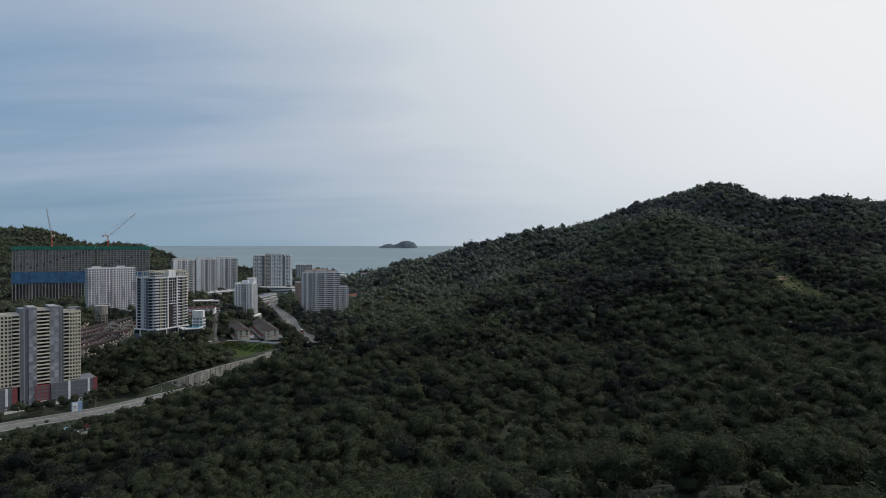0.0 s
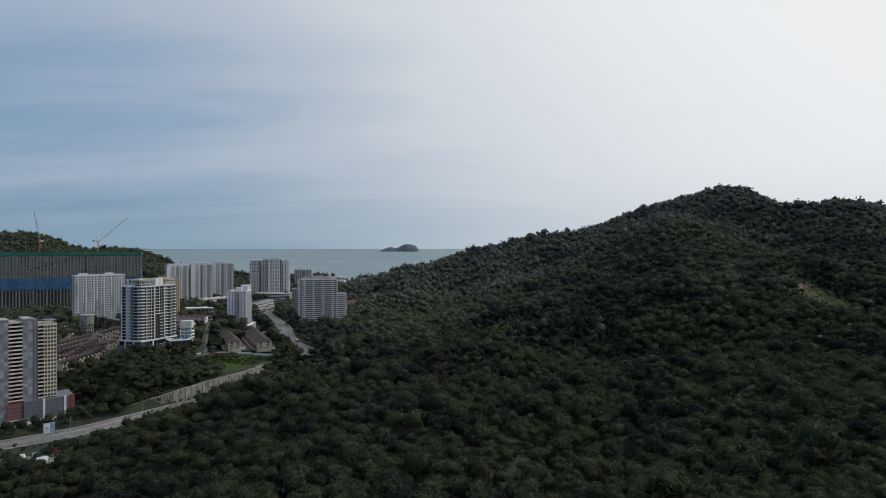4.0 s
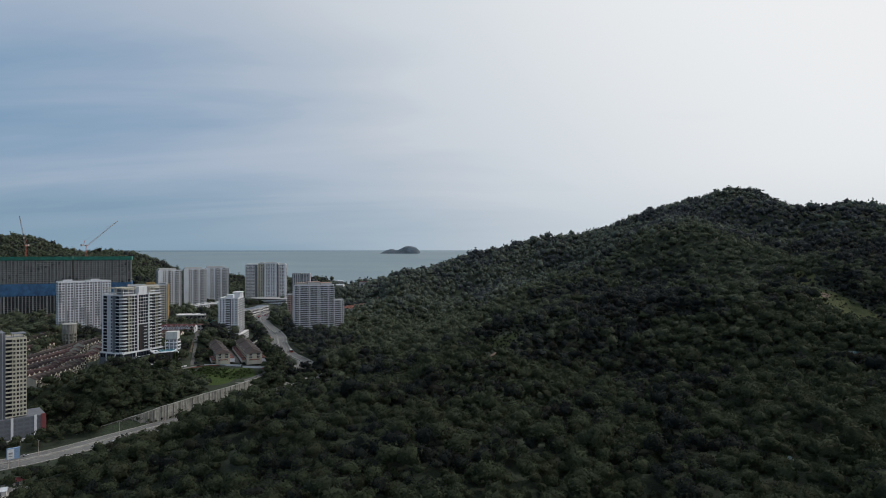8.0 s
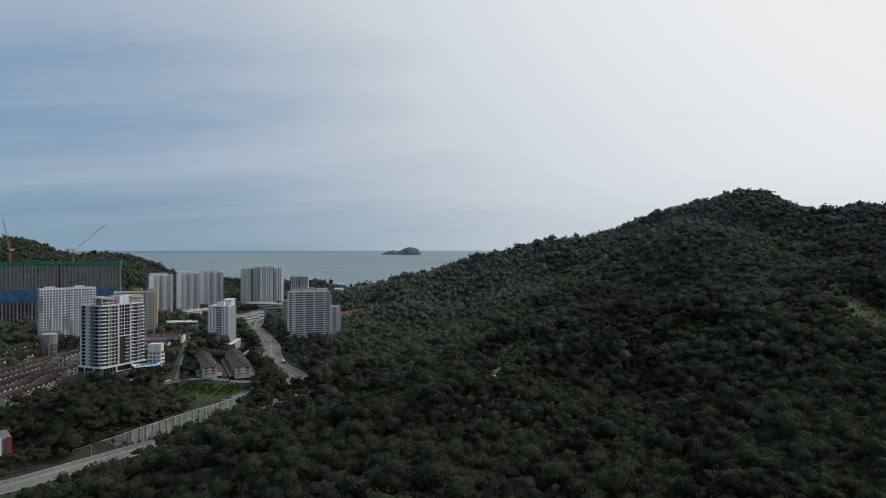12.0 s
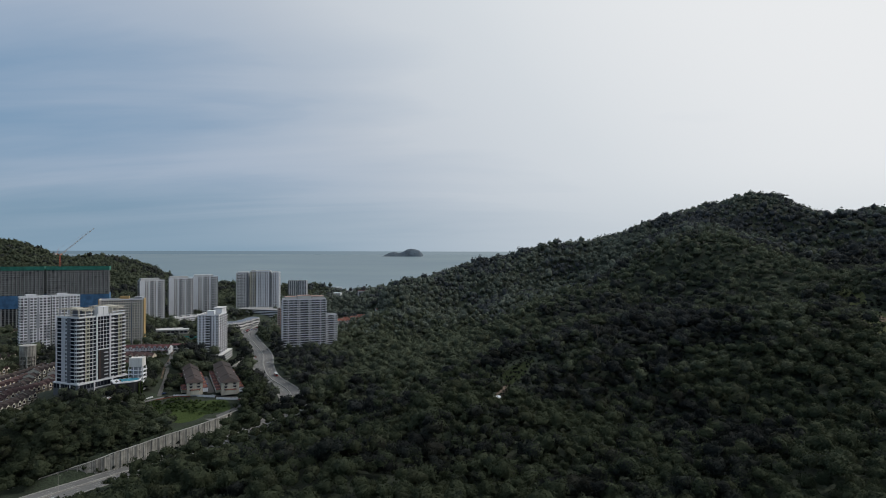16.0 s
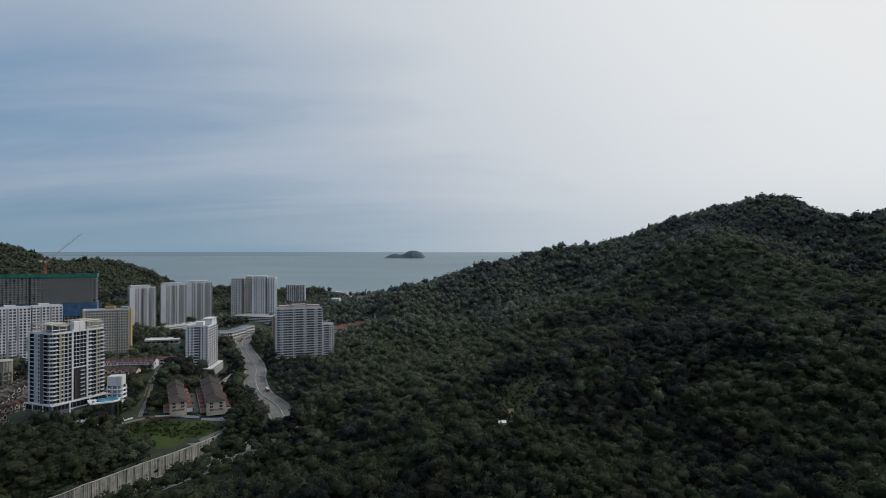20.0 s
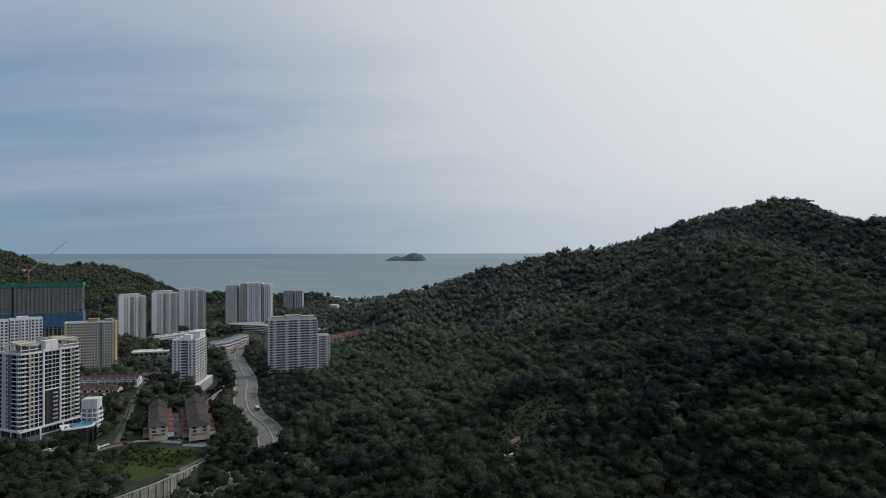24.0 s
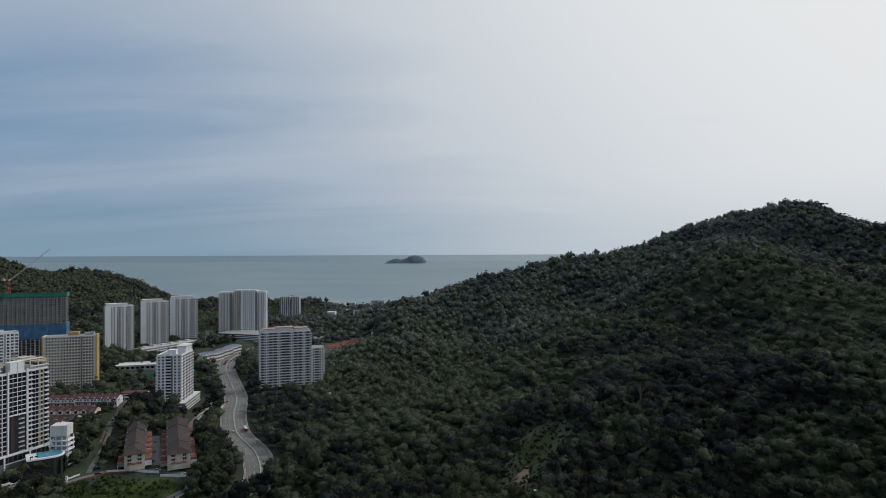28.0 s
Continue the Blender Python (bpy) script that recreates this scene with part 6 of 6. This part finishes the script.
def digger():
    e = thing("excavator", pose(-270, 438, land1(-270, 438), 0, 0, 20), "yellow excavator parked beside the road", "excavator")
    Build().box(-1.6, -1.2, 0, 1.6, 1.2, 0.9, RUBBER).ob("tracks", e)
    Build().box(-1.5, -1.2, 0.95, 1.5, 1.2, 2.2, YELLOW).box(0.2, -1.1, 2.2, 1.5, 0.1, 3.1, GLASS).ob("cab", e)
    Build().tube((1.2, 0.5, 1.8), (4.0, 0.5, 4.4), 0.3, 0.22, YELLOW).tube((4.0, 0.5, 4.4), (5.6, 0.5, 1.6), 0.22, 0.16, YELLOW).ob("arm", e)


digger()

# buildings along the shore
for k, (x, y, W, fl, wl) in enumerate(((-446, 2120, 26, 9, GREYP), (-415, 2150, 18, 7, BEIGE), (-396, 2190, 24, 8, OFFWHITE), (-362, 2170, 40, 6, OFFWHITE), (-318, 2190, 22, 11, BEIGE), (-296, 2195, 18, 11, OFFWHITE), (-470, 2060, 22, 4, WHITE), (-500, 2120, 30, 4, OFFWHITE), (-350, 2080, 18, 4, WHITE), (-250, 2180, 30, 5, OFFWHITE))):
    tower("shore_building", (x, y), random.uniform(-10, 14), W, 14, max(2.0, land1(x, y)), fl, 3.1, {"f": rep([("w", 2.4)], max(4, int(W / 3.4)))}, {"wall": wl, "trim": OFFWHITE, "rail": wl, "pier": wl}, "pale building near the shore among trees", cap=40, category="building", base=3)
for x, y in ((-300, 1500), (-270, 1560), (-340, 1640), (-230, 1620), (-300, 1800), (-240, 1480), (-180, 1700), (-380, 1900)):
    shed(x, y, random.uniform(-20, 30), 18, 11, 14, random.choice((METALWH, ROOFOR, ROOFRED)), "pale house showing between the trees")


# ---- vehicles, lamps ----


def car_kind(paint, label):
    e = thing("car", pose(0, 0, 0), label, "car", "cars on the roads")
    b = Build()
    pts = [(-2.1, 0.35), (2.1, 0.35), (2.1, 0.75), (1.2, 0.92), (-1.9, 0.95), (-2.1, 0.8)]
    n = len(b.v)
    k = b.mi(paint)
    b.v += [(x, -0.85, z) for x, z in pts] + [(x, 0.85, z) for x, z in pts]
    b.f += [tuple(n + i for i in range(6)), tuple(n + 6 + i for i in reversed(range(6)))] + [(n + (i + 1) % 6, n + i, n + 6 + i, n + 6 + (i + 1) % 6) for i in range(6)]
    b.m += [k] * 8
    b.ob("body", e)
    c = Build()
    k = c.mi(GLASS)
    c.v += [(-1.7, -0.78, 0.93), (1.0, -0.78, 0.93), (0.35, -0.65, 1.42), (-1.3, -0.65, 1.42), (-1.7, 0.78, 0.93), (1.0, 0.78, 0.93), (0.35, 0.65, 1.42), (-1.3, 0.65, 1.42)]
    c.f += [(0, 1, 2, 3), (7, 6, 5, 4), (1, 5, 6, 2), (0, 3, 7, 4)]
    c.m += [k] * 4
    c.f.append((3, 2, 6, 7))
    c.m.append(c.mi(paint))
    c.ob("cabin", e)
    w = Build().tube((0, -0.1, 0), (0, 0.1, 0), 0.33, 0.33, RUBBER, 10).mesh("wheel")
    for x in (-1.3, 1.35):
        for y in (-0.8, 0.8):
            place("wheel", w, e, pose(x, y, 0.33))
    return e


KINDS = [car_kind(p, n + " car on the asphalt") for p, n in zip(CARS, ("white", "silver", "black", "red", "blue"))]


def drive(frac, off):
    i = int(frac * (len(ROAD_LINE) - 2))
    p, d = ROAD_LINE[i], (ROAD_LINE[i + 1] - ROAD_LINE[i]).normalized()
    r = Vector((d.y, -d.x, 0)).normalized()
    a = math.degrees(math.atan2(d.y, d.x)) + (0 if off < 0 else 180)
    q = p + r * off
    return q.x, q.y, q.z + 0.08, a


random.seed(5)
for k in range(30):
    x, y, z, a = drive(random.uniform(0.1, 0.97), random.choice((-9.2, -5.8, -2.6, 2.6, 5.8, 9.2)))
    copy_thing(random.choice(KINDS), pose(x, y, z, 0, 0, a))
for k in range(26):
    u = k / 26
    copy_thing(random.choice(KINDS), pose(-352 + 16 * u + random.uniform(-5, 5), 1058 + 90 * u, land1(-352 + 16 * u, 1058 + 90 * u) + 0.25, 0, 0, random.choice((76, 166, -14))))
for x, y, a in ((-283, 636, 60), (-279, 628, 60), (-275, 644, 55), (-288, 622, 70), (-262, 660, 40), (-225, 671, 5), (-203, 666, 160), (-198, 664, 150), (-236, 686, 118), (-246, 706, 118), (-258, 730, 118), (-268, 668, 60), (-306, 750, 108), (-265, 968, 118), (-259, 950, 118), (-270, 982, 118), (-281, 1008, 112), (-163, 930, 116), (-176, 958, 116), (-186, 984, 116), (-199, 1015, 116)):
    copy_thing(random.choice(KINDS), pose(x, y, land1(x, y) + 0.3, 0, 0, a))
for u in KINDS:
    for o in [*u.children, u]:
        bpy.data.objects.remove(o)


def bus():
    x, y, z, a = drive(0.52, 8.4)
    e = thing("bus", pose(x, y, z, 0, 0, a), "red and white bus on the carriageway", "bus")
    Build().box(-5.5, -1.25, 0.5, 5.5, 1.25, 1.6, RED).box(-5.5, -1.25, 1.604, 5.5, 1.25, 3.1, OFFWHITE).ob("body", e)
    for s in (-1, 1):
        Build().box(-5.0, s * 1.25 - 0.03, 1.8, 5.0, s * 1.25 + 0.03, 2.7, GLASS).ob("window", e)
    Build().box(5.47, -1.1, 1.5, 5.54, 1.1, 2.8, GLASS).ob("windscreen", e)
    w = Build().tube((0, -0.15, 0), (0, 0.15, 0), 0.5, 0.5, RUBBER, 10).mesh("wheel")
    for px in (-3.6, 3.6):
        for py in (-1.15, 1.15):
            place("wheel", w, e, pose(px, py, 0.5))


bus()


def street_lamp():
    e = thing("street_lamp", pose(0, 0, 0), "tall grey street lamp with two arms", "street lamp", "street lamps")
    Build().tube((0, 0, 0), (0, 0, 10.5), 0.12, 0.07, STEELY).ob("pole", e)
    Build().tube((0, -2.4, 10.9), (0, 0, 10.4), 0.06, 0.06, STEELY).tube((0, 0, 10.4), (0, 2.4, 10.9), 0.06, 0.06, STEELY).ob("arm", e)
    for y in (-2.6, 2.6):
        Build().box(-0.16, y - 0.45, 10.84, 0.16, y + 0.45, 10.98, STEELY).ob("lamp_head", e)
    return e


lamp = street_lamp()
for k in range(22):
    x, y, z, a = drive(0.06 + 0.9 * k / 22, 0.0)
    copy_thing(lamp, pose(x, y, z + 0.85, 0, 0, a))
for o in [*lamp.children, lamp]:
    bpy.data.objects.remove(o)

# ---- trees and bushes in the town ----


def grove(name, patches, gap, r0, r1, kinds, label, clear=5.0, leaf=None, rise=0.0):
    xs, ys = [], []
    for cx, cy, rx, ry in patches:
        n = int(math.pi * rx * ry / (gap * gap))
        a, d = rng.uniform(0, math.tau, n), np.sqrt(rng.uniform(0, 1, n))
        xs.append(cx + rx * d * np.cos(a))
        ys.append(cy + ry * d * np.sin(a))
    x, y = np.concatenate(xs), np.concatenate(ys)
    d, _, _ = road_near(x, y)
    k = (d > 13.5) & (lane_dist(x, y) > clear)
    x, y = x[k], y[k]
    r = rng.uniform(r0, r1, len(x))
    forest(name, x, y, r, r * rng.uniform(0.55, 1.1, len(x)) + (r0 * 0.8 if r0 > 2 else -0.3) + rise, kinds, label, leaf)


grove("street_trees", [(-248, 570, 12, 14), (-262, 554, 14, 12), (-280, 542, 16, 12), (-236, 592, 8, 14), (-302, 512, 12, 10), (-298, 535, 12, 14), (-318, 545, 14, 14), (-300, 566, 26, 34), (-268, 580, 14, 26), (-296, 598, 10, 12), (-250, 592, 10, 16), (-255, 565, 8, 14), (-336, 556, 10, 22), (-336, 590, 7, 20), (-184, 655, 5, 14), (-182, 628, 4, 12), (-172, 648, 4, 12), (-288, 690, 14, 22), (-300, 740, 9, 22), (-318, 800, 12, 30), (-292, 780, 14, 30), (-345, 880, 22, 24), (-370, 920, 26, 22), (-420, 930, 26, 16), (-330, 940, 14, 26), (-460, 780, 14, 14), (-480, 720, 20, 36), (-520, 860, 30, 30),
                       (-250, 835, 6, 22), (-246, 780, 7, 16), (-222, 735, 7, 22), (-196, 700, 8, 18), (-178, 672, 8, 12), (-180, 640, 5, 10), (-270, 905, 6, 26), (-285, 1010, 10, 30), (-255, 960, 8, 20), (-560, 900, 40, 18), (-660, 900, 40, 14), (-420, 1250, 24, 16), (-330, 1010, 8, 16), (-500, 1045, 32, 24), (-455, 1030, 18, 12), (-548, 1105, 16, 40), (-430, 1215, 12, 20), (-482, 968, 28, 16), (-436, 950, 22, 12), (-540, 1190, 20, 40), (-520, 1010, 24, 16), (-300, 497, 10, 8), (-318, 482, 8, 8), (-286, 514, 10, 6), (-330, 466, 6, 8), (-300, 388, 10, 8), (-280, 396, 8, 12), (-268, 414, 6, 8)],
      5.5, 2.4, 5.0, MID, "mixed green street trees between the houses")
grove("bank_trees", [(-183, 640, 6, 26), (-186, 668, 7, 14), (-192, 690, 8, 16), (-205, 715, 8, 20), (-222, 745, 8, 20), (-240, 780, 8, 20), (-272, 690, 12, 14), (-264, 705, 9, 12), (-322, 735, 6, 8), (-326, 708, 7, 8), (-304, 692, 10, 14), (-290, 672, 7, 7), (-318, 764, 5, 8), (-282, 712, 6, 10), (-176, 665, 5, 14), (-248, 815, 7, 20), (-258, 860, 5, 24)], 4.2, 2.6, 4.8, MID, "dense leafy trees on the bank beside the road")
grove("bend_trees", [(-184, 645, 5, 16), (-187, 668, 6, 14), (-193, 690, 7, 16), (-206, 716, 7, 18), (-222, 745, 6, 16)], 3.4, 3.0, 5.0, MID, "tall leafy trees inside the bend of the road", 4.0, None, 6.0)
grove("east_bank_trees", [(-168, 598, 9, 14), (-152, 628, 9, 16), (-141, 655, 8, 15), (-135, 682, 7, 13)], 4.0, 3.0, 5.5, MID, "tall dark trees along the outer side of the road bend", 4.0, None, 8.0)
grove("garden_trees", [(-292, 668, 9, 12), (-284, 700, 8, 18), (-300, 735, 8, 20), (-272, 722, 6, 18), (-316, 720, 8, 14), (-326, 752, 8, 14), (-330, 780, 6, 14), (-306, 700, 7, 12)], 4.2, 2.0, 4.4, MID, "leafy garden trees along the narrow street", 4.4)
grove("tower_gardens", [(-440, 1060, 14, 16), (-425, 1100, 10, 20), (-412, 1140, 8, 20), (-400, 1180, 8, 20), (-455, 1050, 16, 10), (-392, 1215, 10, 14), (-495, 1135, 10, 14), (-488, 1215, 10, 14)], 4.6, 2.2, 4.6, MID, "green trees round the foot of the tall towers", 4.0)
grove("slope_bushes", [(-272, 862, 9, 30), (-262, 832, 9, 22), (-280, 900, 8, 20), (-250, 900, 8, 24), (-286, 820, 8, 14), (-252, 800, 8, 18), (-262, 930, 8, 20)], 3.6, 1.2, 3.2, FAR, "shrubs and young trees on the bank below the slim tower", 3.2)
grove("lawn_bushes", [(-236, 634, 30, 15), (-262, 628, 14, 8), (-210, 648, 8, 8), (-250, 650, 26, 9), (-270, 640, 12, 10)], 3.0, 0.5, 1.9, MID, "rough green bushes on the open grass", leaf=GRASS)
grove("bushes", [(458, 905, 26, 44), (395, 690, 14, 38), (33, 585, 8, 24), (-330, 1085, 8, 28), (-240, 860, 10, 40)], 3.6, 0.4, 1.5, MID, "low bushes scattered over rough grass")


def hut(x, y, w, d, turn):
    e = thing("hut", pose(x, y, land1(x, y), 0, 0, turn), "small hut with a pale sheet-metal roof in the clearing", "hut", "huts in the woods")
    b = Build()
    b.box(-w / 2, -d / 2, -1.0, w / 2, d / 2, 2.4, BEIGE)
    b.ob("wall", e)
    b = Build()
    b.gable(-w / 2, -d / 2, w / 2, d / 2, 2.4, 1.0, METALWH, 0.5, "x", 0.08, BEIGE)
    b.ob("roof", e)
    b = Build()
    b.box(-0.45, -d / 2 - 0.05, 0.0, 0.45, -d / 2 + 0.02, 2.0, DGREY)
    b.ob("door", e)


for x, y, w, d, a in ((23, 584, 5.0, 3.5, 25), (36, 585, 4.0, 3.0, -15), (62, 457, 3.5, 3.0, 10)):
    hut(x, y, w, d, a)

# low walls, a red-roofed house and planters round the forecourt
low_block("house", -378 + 45, 806, 6, 22, 12, 49, 6.5, OFFWHITE, ROOFRED, "white house with a broad red roof", "house", 2, 5)
hoarding([(-300, 618), (-288, 632), (-279, 644), (-272, 656)], 1.3, WHITE, "low white wall round the forecourt")
hoarding([(-268, 650), (-258, 662), (-244, 667)], 0.9, ROOFOR, "low orange road barrier beside the street")
for x, y in ((-290, 628), (-283, 637), (-276, 648)):
    b = thing("gate_post", pose(x, y, land1(x, y)), "white gate post of the forecourt", "post", "gate posts")
    Build().box(-0.5, -0.5, -0.5, 0.5, 0.5, 2.6, WHITE).ob("shaft", b)
    Build().box(-0.7, -0.7, 2.6, 0.7, 0.7, 2.85, OFFWHITE).ob("cap", b)


def wall_growth():
    """Creepers and small trees leaning over the top of the retaining wall."""
    line = spline([(x, y, 0) for x, y in WALL], 2.0)
    x, y = [], []
    for a, b in zip(line, line[1:]):
        d = (b - a).normalized()
        for off in ((1.2, 3.2, 5.5, 8.5, 12.0) if a.y < 590 else (0.8,)):
            if random.random() < (0.8 if a.y < 590 else 0.45):
                x.append(a.x - d.y * off + random.uniform(-1, 1))
                y.append(a.y + d.x * off + random.uniform(-1, 1))
    x, y = np.array(x), np.array(y)
    r = rng.uniform(0.9, 2.2, len(x)) * np.where(y < 590, 1.4, 0.8)
    forest("wall_growth", x, y, r, r * 0.5, MID, "creepers and small trees along the top of the wall")


wall_growth()
